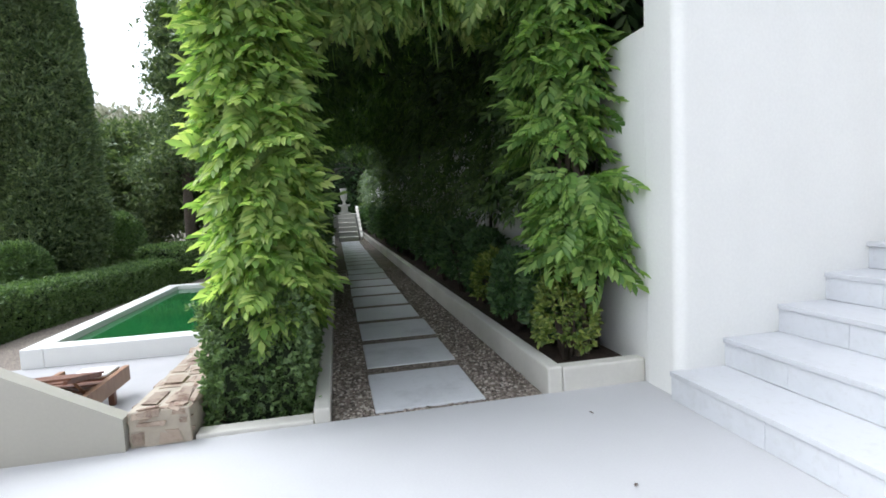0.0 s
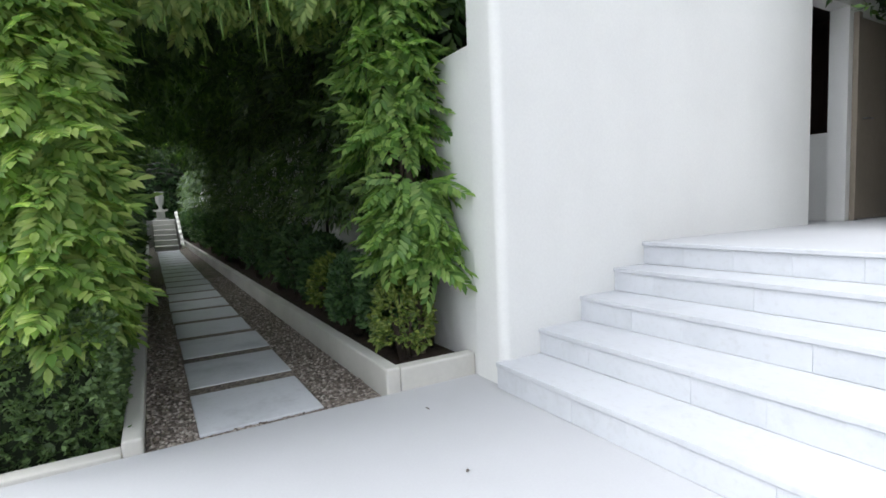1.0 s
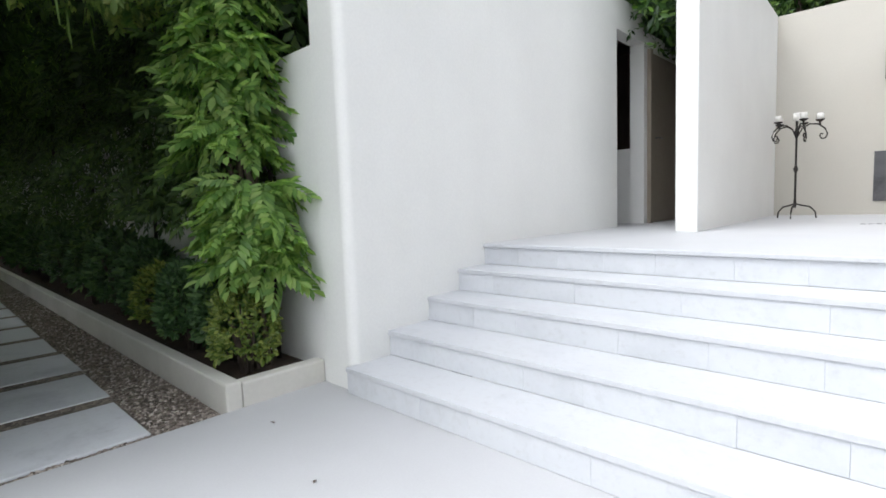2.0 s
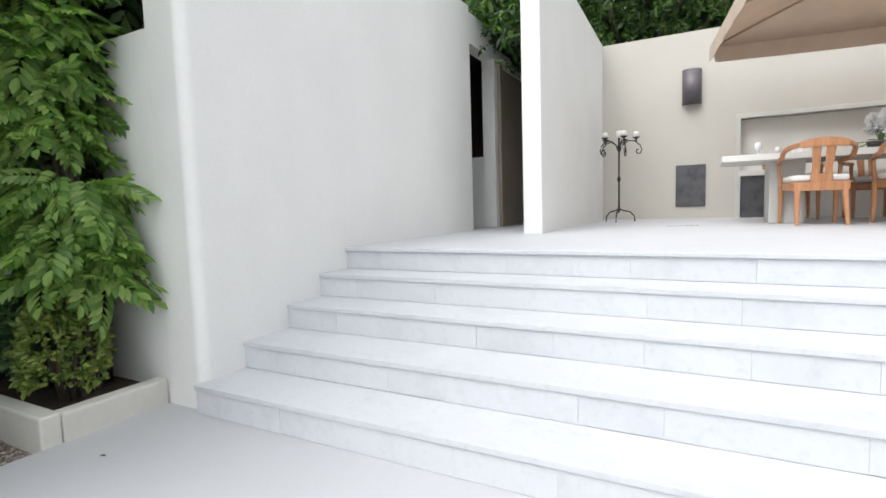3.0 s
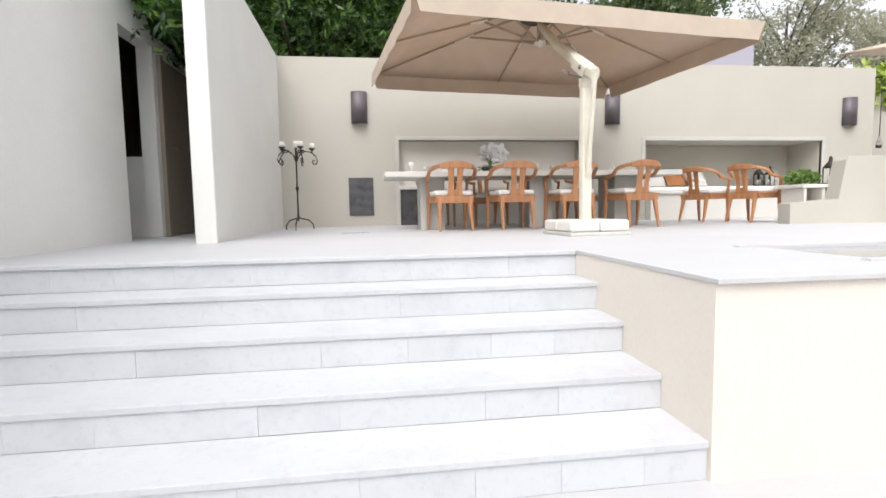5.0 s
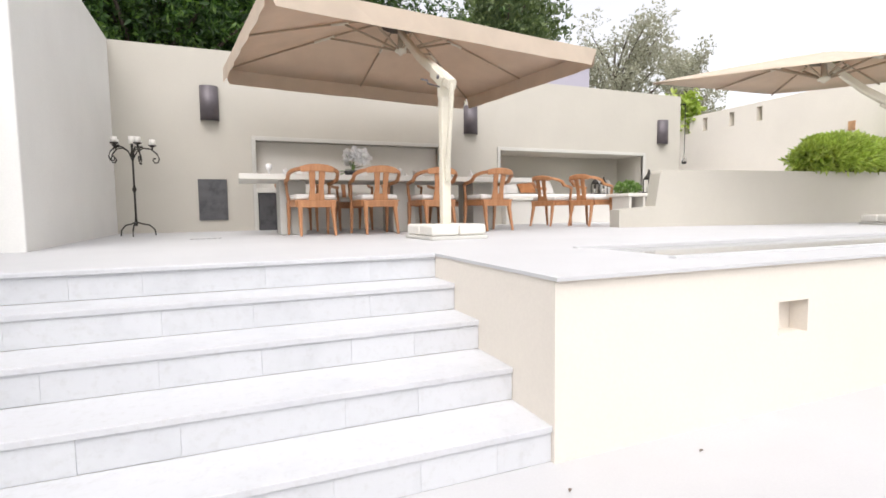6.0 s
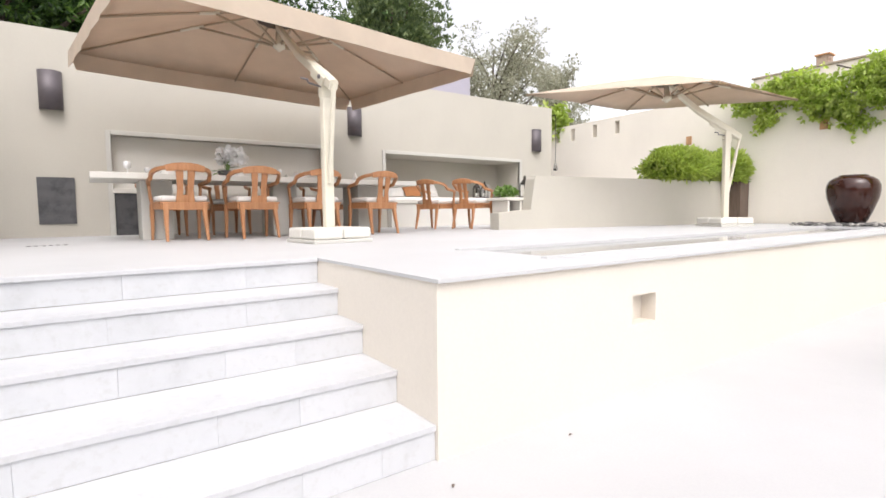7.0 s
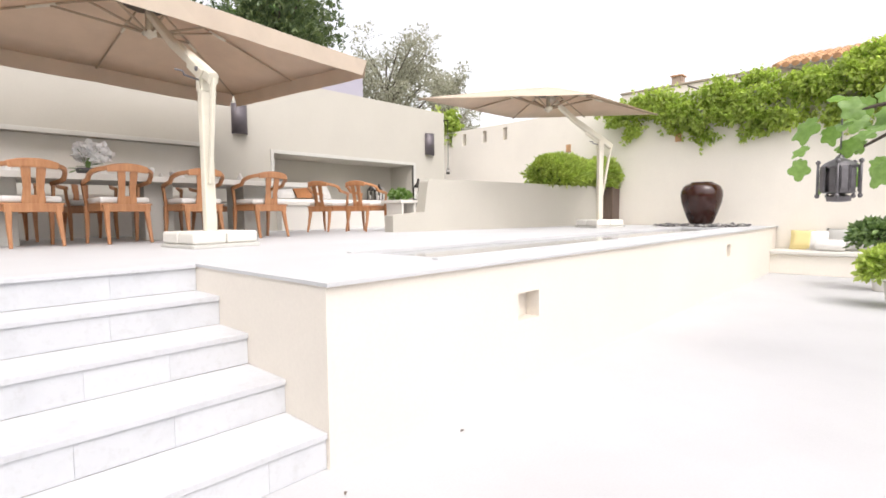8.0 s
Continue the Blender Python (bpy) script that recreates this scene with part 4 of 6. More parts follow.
    for i, (x, y) in enumerate(rim):
        rib = [(x * q, y * q, slope(q) - 0.026) for q in (0.05, 0.3, 0.6, 0.99)]
        rb = part("rib", tube(bmesh.new(), [cm @ Vector(v) for v in rib], 0.012, 6), RIB_METAL, u, "thin tan rib")
        st_ = [(x * 0.03, y * 0.03, z_apex - drop), (x * 0.38, y * 0.38, slope(0.38) - 0.04)]
        part("strut", tube(bmesh.new(), [cm @ Vector(v) for v in st_], 0.015, 6), RIB_METAL, rb)
        sl = [(x * q, y * q, slope(q) - 0.030) for q in (0.36, 0.41, 0.47)]
        part("sleeve", tube(bmesh.new(), [cm @ Vector(v) for v in sl], 0.019, 6), CREAM_METAL, rb, "pale metal sleeve")
    if valance:
        t = bmesh.new()
        lathe(t, [(0.36, z_apex - 0.075), (0.2, z_apex + 0.0), (0.03, z_apex + 0.035), (0.012, z_apex + 0.05)], 16, cm)
        part("vent_cap", t, CANVAS, cano)
    return u


hx, hy = 1.98, 1.50
RECT = [(hx, hy), (0, hy), (-hx, hy), (-hx, 0), (-hx, -hy), (0, -hy), (hx, -hy), (hx, 0)]
parasol("large beige canvas parasol on a white ballast base", (4.52, 3.36, P), 5, (4.63, 5.07, 3.30), RECT, 3.06, 3.60, 7.5, 0.20)
corners = [(-2.07, 1.11), (-0.33, -1.00), (2.03, -1.13), (0.36, 1.00)]
SKEW = []
for (ax_, ay_), (bx_, by_) in zip(corners, corners[1:] + corners[:1]):
    SKEW += [(ax_, ay_), ((ax_ + bx_) / 2, (ay_ + by_) / 2)]
parasol("beige canvas parasol standing beside the rill", (11.3, 2.8, P), -25, (10.30, 3.28, 3.00), SKEW, 2.90, 3.24, 0, 0.0)

# ---- jar, pebbles, planter, counter things ----
jar = thing("ceramic_jar", "large glossy dark brown glazed water jar", "jar", pose(12.55, 1.43, P + 0.04))
part("body", lathe(bmesh.new(), [(0.17, 0), (0.20, 0.03), (0.27, 0.20), (0.335, 0.40), (0.35, 0.52), (0.345, 0.60), (0.31, 0.68), (0.25, 0.725), (0.19, 0.745), (0.185, 0.762), (0.17, 0.765), (0.15, 0.72), (0.05, 0.70)], 40), GLAZE, jar)
r = np.random.default_rng(11)
n = 330
pp = np.stack([r.uniform(11.95, 12.95, n), r.uniform(0.66, 2.2, n), np.full(n, P)], 1)
pp = pp[np.hypot(pp[:, 0] - 12.5, (pp[:, 1] - 1.43) * 0.7) < 0.56]
n = len(pp)
pp[:, 2] += r.uniform(0.012, 0.035, n)
octa = (np.array([(1, 0, 0), (0.6, 0.6, 0.28), (0, 0.85, 0), (-0.6, 0.6, 0.25), (-1, 0, 0), (-0.6, -0.6, 0.28), (0, -0.85, 0), (0.6, -0.6, 0.25), (0, 0, 0.55), (0, 0, -0.55)], float),
        [(i, (i + 1) % 8, 8) for i in range(8)] + [((i + 1) % 8, i, 9) for i in range(8)])
pb = new("pebbles", cloud_mesh("pebbles", octa, pp, unit(r.normal(size=(n, 3)) * (1, 1, 0.15)), np.tile((0.05, 0.02, 1.0), (n, 1)), r.uniform(0.025, 0.055, n), PEBBLE))
tagged(pb, "loose dark grey river pebbles round the jar", "pebbles", "", "stuff")

pbx = thing("planter_box", "dark brown planter box behind the low wall", "planter")
part("box", box(3.55, 5.30, 0.26, 0.78, P, 1.60, 0.01, LWM), BROWN_DOOR, pbx)
part("soil", box(3.60, 5.25, 0.31, 0.73, 1.60, 1.62, 0, LWM), SOIL, pbx)
pd = thing("planter_box", "narrow dark brown planter against the boundary wall", "planter")
part("box", box(12.33, 12.64, 0.01, 0.34, P, 1.62, 0.006, FWM), BROWN_DOOR, pd)
part("soil", box(12.35, 12.62, 0.03, 0.32, 1.621, 1.64, 0, FWM), SOIL, pd)


def bush(name, label, category, centre, radii, n, size, material, seed, tmpl=None, lump=0.12, stems=True):
    b = thing(name, label, category)
    r = np.random.default_rng(seed)
    d = unit(r.normal(size=(n, 3)))
    d[:, 2] = np.where(d[:, 2] < -0.55, -d[:, 2], d[:, 2])
    p = d * radii * (0.72 + 0.28 * r.uniform(size=(n, 1)) ** 0.5)
    p = p * (1 + lumps(d, 4.0, lump, seed))[:, None] + centre
    ax = unit(d + r.normal(size=(n, 3)) * 0.6 + (0, 0, 0.35))
    cloud("foliage", tmpl or tuft(6, 0.7, 1.0, 0.42, seed, True), p, ax, unit(r.normal(size=(n, 3)) + (0, 0, 1)), size * r.uniform(0.7, 1.3, n), material, b)
    if stems:
        bm = bmesh.new()
        for k in range(9):
            q = unit(r.normal(size=(1, 3)))[0] * radii * 0.7
            z0 = centre[2] - radii[2]
            tube(bm, [(centre[0] + q[0] * 0.2, centre[1] + q[1] * 0.2, z0), (centre[0] + q[0] * 0.6, centre[1] + q[1] * 0.6, centre[2]), (centre[0] + q[0], centre[1] + q[1], centre[2] + abs(q[2]))], [0.012, 0.009, 0.004], 5)
        part("stem", bm, BARK, b)
    return b


pc = LWM @ Vector((4.70, 0.30, 1.87))
bush("planted_shrub", "rounded bright green shrub in the planter", "shrub", np.array(pc), np.array((1.22, 0.38, 0.33)), 2600, 0.11, IVY, 21, tuft(7, 0.45, 1.0, 0.26, 22, True), 0.26)
pc = FWM @ Vector((12.62, 0.30, 1.84))
bush("planted_shrub", "rounded bright green shrub in the narrow planter", "shrub", np.array(pc), np.array((0.30, 0.34, 0.33)), 900, 0.105, IVY, 23, tuft(7, 0.45, 1.0, 0.26, 24, True), 0.24)

# counter end of the low wall: slab with plant and lantern
sd = thing("side_counter", "grey concrete serving slab at the low wall's end", "counter", pose(8.37, 4.80, P))
part("slab", box(-0.34, 0.42, -0.2, 0.30, 0.46, 0.51, 0.008), PALE_CONCRETE, sd)
part("support", box(-0.02, 0.32, 0.0, 0.26, 0, 0.46, 0.008), CONCRETE, sd)
# solid dark block in place of the shelf opening's shade
part("dark_shelf", box(0.02, 0.34, -0.16, -0.002, 0.32, 0.458, 0.005), SLATE, sd, "dark block for the shade inside the shelf")
part("jamb", box(-0.30, -0.26, -0.18, 0.20, 0.26, 0.458, 0.004), PALE_CONCRETE, sd)
part("jamb", box(-0.03, 0.015, -0.18, -0.002, 0.30, 0.458, 0.004), PALE_CONCRETE, sd)
bush("potted_herb", "small bright green herb plant on the counter", "plant", np.array((8.30, 4.90, P + 0.59)), np.array((0.19, 0.15, 0.08)), 110, 0.06, FIG_LEAF, 31, None, 0.1, False)
ln = thing("table_lantern", "small dark metal lantern with glass on counter", "lantern", pose(8.62, 4.80, P + 0.51))
for sx in (-1, 1):
    for sy in (-1, 1):
        part("corner_post", box(0.055 * sx - 0.006, 0.055 * sx + 0.006, 0.055 * sy - 0.006, 0.055 * sy + 0.006, 0.02, 0.22), IRON, ln)
part("lantern_base", box(-0.075, 0.075, -0.075, 0.075, 0, 0.02, 0.004), IRON, ln)
part("roof", lathe(bmesh.new(), [(0.09, 0.22), (0.06, 0.27), (0.025, 0.31), (0.02, 0.36), (0.008, 0.38)], 8), IRON, ln)
part("candle", lathe(bmesh.new(), [(0.03, 0.02), (0.03, 0.12), (0.004, 0.122)], 10), WAX, ln)

for x in (9.69, 9.92):
    tagged(copy_thing(ln, pose(x, 7.40, N2[2] + 0.088, 0, 0, 12)), "small dark metal lantern standing on the alcove bench", "lantern", "lanterns on the alcove bench")
pn = thing("pendant_lamp", "small glass pendant lamp on a dark cord", "pendant lamp", pose(11.93, 7.12, 2.05))
part("bracket", tube(bmesh.new(), [(-0.06, 0.08, 1.33), (0.0, 0.0, 1.34), (0.0, 0.0, 1.30)], 0.012, 6), IRON, pn, "small iron bracket")
part("cord", tube(bmesh.new(), [(0, 0, 1.32), (0.004, 0, 0.7), (0, 0, 0.24)], 0.008, 6), IRON, pn)
part("shade", lathe(bmesh.new(), [(0.010, 0.25), (0.02, 0.2), (0.05, 0.10), (0.055, 0.06), (0.05, 0.06), (0.015, 0.18)], 14), GLASS, pn, "frosted glass shade")
part("socket", lathe(bmesh.new(), [(0.02, 0.015), (0.048, 0.02), (0.05, 0.058), (0.02, 0.058)], 14), IRON, pn, "dark metal ring")

# built-in bench along the far wall with cushions
bb = thing("wall_bench", "cream built-in bench along the boundary wall", "bench")
part("bench_body", box(8.0, 9.362, 0.002, 0.50, 0.0, 0.33, 0.01, FWM), FAR_WALL, bb)
part("bench_slab", box(7.98, 9.36, 0.002, 0.56, 0.332, 0.405, 0.02, FWM), PALE_CONCRETE, bb)
for k, (u_, mat, lab, sc) in enumerate(((8.96, YELLOW_CLOTH, "yellow pillow on the wall bench", 0.36), (8.72, CUSHION, "white pillow on the wall bench", 0.36),
                                       (8.44, GREY_CLOTH, "grey pillow on the wall bench", 0.40), (8.14, GREY_CLOTH, "grey pillow on the wall bench", 0.40))):
    pillow(lab, mat, FWM @ pose(u_, 0.17, 0.405 + sc * 0.45, 70, 0, 180), sc, sc)
rl = thing("bolster", "white rolled bolster lying on the bench", "pillow")
part("roll", lathe(bmesh.new(), [(0.02, 0), (0.08, 0.01), (0.095, 0.05), (0.095, 0.35), (0.08, 0.39), (0.02, 0.40)], 16, FWM @ pose(8.35, 0.40, 0.50, 0, 90, 0)), CUSHION, rl)

# ---- planting by the steps and the leafy walk ----
PIN, PIN_FAR = compound(7, True), compound(5, False)


def vine_points(n, seed, y0, y1, x0, x1, z0, z1):
    r = np.random.default_rng(seed)
    a = r.uniform(0, 2 * math.pi, n)
    z = r.uniform(z0, z1, n)
    cx, cy, rx, ry = (x0 + x1) / 2, (y0 + y1) / 2, (x1 - x0) / 2, (y1 - y0) / 2
    k = 0.82 + 0.18 * r.uniform(size=n)
    d = np.stack([np.cos(a), np.sin(a), np.zeros(n)], 1)
    swell = 1 + lumps(np.stack([np.cos(a), np.sin(a), z * 1.6], 1), 1.8, 0.22, seed)
    p = np.stack([cx + rx * k * swell * np.cos(a), cy + ry * k * swell * np.sin(a), z], 1)
    return p, d, r


def wisteria(label, x0, x1, y0, y1, z0, z1, n, seed, singles=110, lit=(0.9, -0.3), leaf=WISTERIA):
    """A post clad in wisteria: trunk, single leaves where they face the terrace, and the mass of the rest."""
    w = thing("wisteria", label, "climbing plant")
    r0 = np.random.default_rng(seed + 50)
    cx, cy = (x0 + x1) / 2, (y0 + y1) / 2
    bm = bmesh.new()
    for k in range(3):
        ph = k * 2.1
        tube(bm, [(cx + 0.05 * math.sin(z * 3 + ph), cy + 0.05 * math.cos(z * 3 + ph), z) for z in np.linspace(0, z1 + 0.3, 16)], 0.022, 7)
    part("trunk", bm, BARK, w, "twisted grey vine stems")
    p, d, r = vine_points(n, seed, y0, y1, x0, x1, z0, z1)
    ax = unit(d * 0.9 + (0, 0, -0.55) + r.normal(size=(n, 3)) * 0.42)
    nor = unit(d * 0.75 + (0, 0, 0.8) + r.normal(size=(n, 3)) * 0.30)
    sc = r.uniform(0.15, 0.29, n)
    front = np.argsort(-(d @ np.array((*lit, 0))) + r.uniform(0, 0.6, n))[:singles]
    rest = np.setdiff1d(np.arange(n), front)
    cloud("foliage", PIN, p[rest] - d[rest] * 0.05, ax[rest], nor[rest], sc[rest], leaf, w, "dense mass of green feathery leaves")
    me = cloud_mesh("leaf", PIN, np.zeros((1, 3)), np.array([[1.0, 0, 0]]), np.array([[0, 0, 1.0]]), np.ones(1), leaf)
    rot = frames_for(ax, nor)
    for i in front:
        o = new("leaf", me)
        m3 = Matrix(rot[i].T.tolist()).to_4x4()
        o.matrix_world = Matrix.Translation(p[i].tolist()) @ m3 @ Matrix.Scale(float(sc[i]), 4)
        o.parent = w
    return w


wisteria("bright green wisteria cladding the arch post above the hedge", -1.00, -0.55, -1.97, -1.60, 0.62, 3.4, 1700, 61)
# the two wall-side plants use the half-shaded copy of the leaf colour
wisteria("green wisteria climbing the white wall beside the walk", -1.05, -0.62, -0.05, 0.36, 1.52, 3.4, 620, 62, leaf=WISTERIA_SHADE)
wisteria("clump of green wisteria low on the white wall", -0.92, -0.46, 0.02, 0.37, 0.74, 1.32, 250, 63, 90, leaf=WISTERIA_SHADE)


def leafy_mass(name, label, p, out, n, seed, size, material, parent, template=PIN_FAR, droop=0.7):
    r = np.random.default_rng(seed)
    ax = unit(out * 0.6 + (0, 0, -droop) + r.normal(size=(n, 3)) * 0.6)
    nor = unit(out + (0, 0, 0.5) + r.normal(size=(n, 3)) * 0.4)
    return cloud(name, template, p, ax, nor, size * r.uniform(0.7, 1.3, n), material, parent, label)


arch = thing("wisteria_tunnel", "long dark tunnel of wisteria trained over arches", "climbing plant")
r = np.random.default_rng(71)


def span(n, y0, y1, z0, z1, x0=-34.0, x1=-0.55, power=2.0):
    """Points along the walk, closer together towards the terrace."""
    return np.stack([x1 + (x0 - x1) * r.uniform(size=n) ** power, r.uniform(y0, y1, n), r.uniform(z0, z1, n)], 1)


# roof, vaulted; thin at one place where light falls on the path
n = 6800
p = span(n, -2.2, 0.6, 0, 0, power=1.6)
p[:, 2] = 2.75 + 0.75 * (1 - ((p[:, 1] + 0.8) / 1.45) ** 2) - 0.25 * r.uniform(size=n) ** 2
p = p[~((p[:, 0] < -13.4) & (p[:, 0] > -15.2) & (p[:, 1] > -1.9) & (p[:, 1] < -0.3)) & (p[:, 0] > -17.5)]
# inner tunnel leaves take the deep-shaded copy of the leaf colour
leafy_mass("roof_foliage", "", p, np.tile((0, 0, 0.2), (len(p), 1)), len(p), 72, 0.34, WISTERIA_DEEP_SHADE, arch)
n = 5200
p = span(n, -2.2, 0.6, 0, 0, power=1.5)
p[:, 2] = 3.05 + 0.75 * (1 - ((p[:, 1] + 0.8) / 1.45) ** 2) + 0.25 * r.uniform(size=n)
p = p[~((p[:, 0] < -13.4) & (p[:, 0] > -15.2) & (p[:, 1] > -1.9) & (p[:, 1] < -0.3)) & (p[:, 0] > -17.5)]
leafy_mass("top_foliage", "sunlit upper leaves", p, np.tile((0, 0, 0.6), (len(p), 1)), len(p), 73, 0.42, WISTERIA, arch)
# sides
n = 6500
p = span(n, -2.15, -1.72, 0.2, 3.1, -34, -1.5)
leafy_mass("side_foliage", "", p, np.tile((0.2, 1.0, 0), (n, 1)), n, 74, 0.26, WISTERIA_DEEP_SHADE, arch)
n = 3600
p = span(n, 0.05, 0.45, 1.2, 3.1, -34, -0.9)
p[:, 2] = np.where(p[:, 0] < -4.0, 0.5 + (p[:, 2] - 1.2) * 1.35, p[:, 2])
leafy_mass("side_foliage", "", p, np.tile((0.2, -1.0, 0), (n, 1)), n, 75, 0.26, WISTERIA_DEEP_SHADE, arch)
# fringe at the mouth, given the lit copy of the leaf colour
n = 300
p = np.stack([r.uniform(-1.9, -0.75, n), r.uniform(-1.75, 0.1, n), np.zeros(n)], 1)
p[:, 2] = 2.46 + 0.55 * (1 - ((p[:, 1] + 0.8) / 1.1) ** 2) * r.uniform(0.2, 1.0, n)
leafy_mass("mouth_foliage", "yellow-green leaves at the mouth, in the lit leaf tone", p, np.tile((0.9, 0, 0), (n, 1)), n, 76, 0.20, WISTERIA, arch, PIN)
# hanging seed pods and young racemes at the mouth
for k in range(40):
    x, y, z = r.uniform(-2.6, -0.6), r.uniform(-1.6, -0.1), r.uniform(2.40, 2.8)
    l = r.uniform(0.12, 0.28)
    part("seed_pod", tube(bmesh.new(), [(x, y, z), (x + 0.01, y, z - l * 0.5), (x, y + 0.01, z - l)], [0.003, 0.008, 0.003], 5), WISTERIA, arch, "hanging green pod")
# iron hoops
for k in range(13):
    x = -0.75 - 2.4 * k
    pts = [(x, -2.0, 0)] + [(x, -0.8 - 1.2 * math.cos(a), 2.4 + 0.85 * math.sin(a)) for a in np.linspace(0, math.pi, 11)] + [(x, 0.36, 0)]
    part("hoop", tube(bmesh.new(), pts, 0.018, 6), IRON, arch, "dark iron hoop")

hedge("box_hedge", "clipped dark green box hedge under the arch post", -6.5, -0.47, -2.12, -1.60, -0.10, 0.66, 22000, 0.038, BOX, None, 81, 0.05)
hedge("wall_top_hedge", "dark ivy hedge rising behind the white wall", -9.0, -0.32, 0.75, 1.7, -0.2, 4.2, 9000, 0.10, DARK_SHRUB, None, 82, 0.10)
# two backing hedges, added to keep light out of the tunnel
hedge("backing_hedge", "tall dark hedge added behind the walk to stop light", -34.0, -9.2, 0.75, 2.0, -0.2, 4.4, 5000, 0.20, DARK_SHRUB, None, 83, 0.12)
hedge("backing_side_hedge", "dark hedge added along the far side to stop light", -34.0, -6.8, -2.75, -2.2, -0.85, 2.4, 5000, 0.16, DARK_SHRUB, None, 84, 0.12)
# added to block the bright sky beyond the tunnel
hedge("backing_end_hedge", "dark hedge added to block the sky at the walk's end", -28.6, -26.9, -3.5, 2.5, -0.85, 5.0, 2500, 0.25, DARK_SHRUB, None, 85, 0.12)
# shrubs in the planter
for k, (x, y, z, rx, rz, n, mat, lab) in enumerate((
        (-0.62, 0.07, 0.36, 0.20, 0.30, 620, GOLD_SHRUB, "yellow-green variegated shrub in the planter"),
        (-1.45, 0.05, 0.42, 0.28, 0.32, 900, DARK_SHRUB, "dark green shrub in the planter"),
        (-0.98, 0.14, 0.40, 0.30, 0.34, 900, DARK_SHRUB, "dark green shrub in the planter"),
        (-1.95, 0.02, 0.42, 0.18, 0.27, 420, GOLD_SHRUB, "yellow-green variegated shrub in the planter"),
        (-2.6, 0.12, 0.48, 0.40, 0.38, 420, DARK_SHRUB, "dark green shrub in the planter"),
        (-3.5, 0.10, 0.52, 0.50, 0.44, 420, DARK_SHRUB, "dark green shrub in the planter"),
        (-4.6, 0.10, 0.55, 0.60, 0.46, 420, DARK_SHRUB, "dark green shrub in the planter"),
        (-6.0, 0.10, 0.55, 0.80, 0.46, 420, DARK_SHRUB, "dark green shrub in the planter"),
        (-7.8, 0.10, 0.55, 1.00, 0.46, 420, DARK_SHRUB, "dark green shrub in the planter"),
        (-10.0, 0.12, 0.6, 1.3, 0.55, 420, DARK_SHRUB, "dark green shrub in the planter"),
        (-13.0, 0.12, 0.6, 1.7, 0.55, 420, DARK_SHRUB, "dark green shrub in the planter"),
        (-16.8, 0.12, 0.7, 2.1, 0.65, 520, DARK_SHRUB, "dark green shrub in the planter"),
        (-21.5, 0.12, 0.7, 2.7, 0.65, 620, DARK_SHRUB, "dark green shrub in the planter"),
        (-28.0, 0.12, 0.8, 3.9, 0.75, 820, DARK_SHRUB, "dark green shrub in the planter"))):
    bush("planter_shrub", lab, "shrub", np.array((x, y, z)), np.array((rx, 0.20, rz)), n, 0.045 if mat is GOLD_SHRUB else 0.05 if x > -2 else 0.07 if x > -9 else 0.13, mat, 90 + k)
# far end of the walk
fe = thing("garden_steps", "weathered stone steps rising at the walk's end", "steps", pose(-17.6, -0.885, -0.033))
for k in range(6):
    part("stone_step", box(-0.52 * k - 0.60, -0.52 * k, -0.40, 0.36, 0.0, 0.18 * (k + 1), 0.02), CONCRETE, fe)
bm = bmesh.new()
for k in range(7):
    tube(bm, [(-0.52 * k + 0.27, 0.48, 0.10 + 0.18 * k), (-0.52 * k - 0.25, 0.48, 0.10 + 0.18 * (k + 1))], 0.075, 4)
part("side_kerb", bm, KERB, fe, "pale sloping kerb")
part("landing", box(-9.0, -3.13, -0.6, 0.6, 0.0, 1.08, 0.02), CONCRETE, fe)
ub = thing("garden_urn", "pale stone urn on a low square pedestal", "urn", pose(-22.2, -0.93, 1.049))
part("pedestal", box(-0.28, 0.28, -0.28, 0.28, 0.0, 0.08, 0.01), CONCRETE, ub)
part("pedestal_block", box(-0.16, 0.16, -0.16, 0.16, 0.082, 0.36, 0.01), CONCRETE, ub)
part("pedestal_cap", box(-0.28, 0.28, -0.28, 0.28, 0.362, 0.44, 0.01), CONCRETE, ub)
part("vase", lathe(bmesh.new(), [(0.12, 0.442), (0.07, 0.50), (0.06, 0.56), (0.15, 0.72), (0.17, 0.95), (0.14, 1.12), (0.19, 1.20), (0.17, 1.20), (0.12, 1.10), (0.02, 1.06)], 16), CONCRETE, ub)


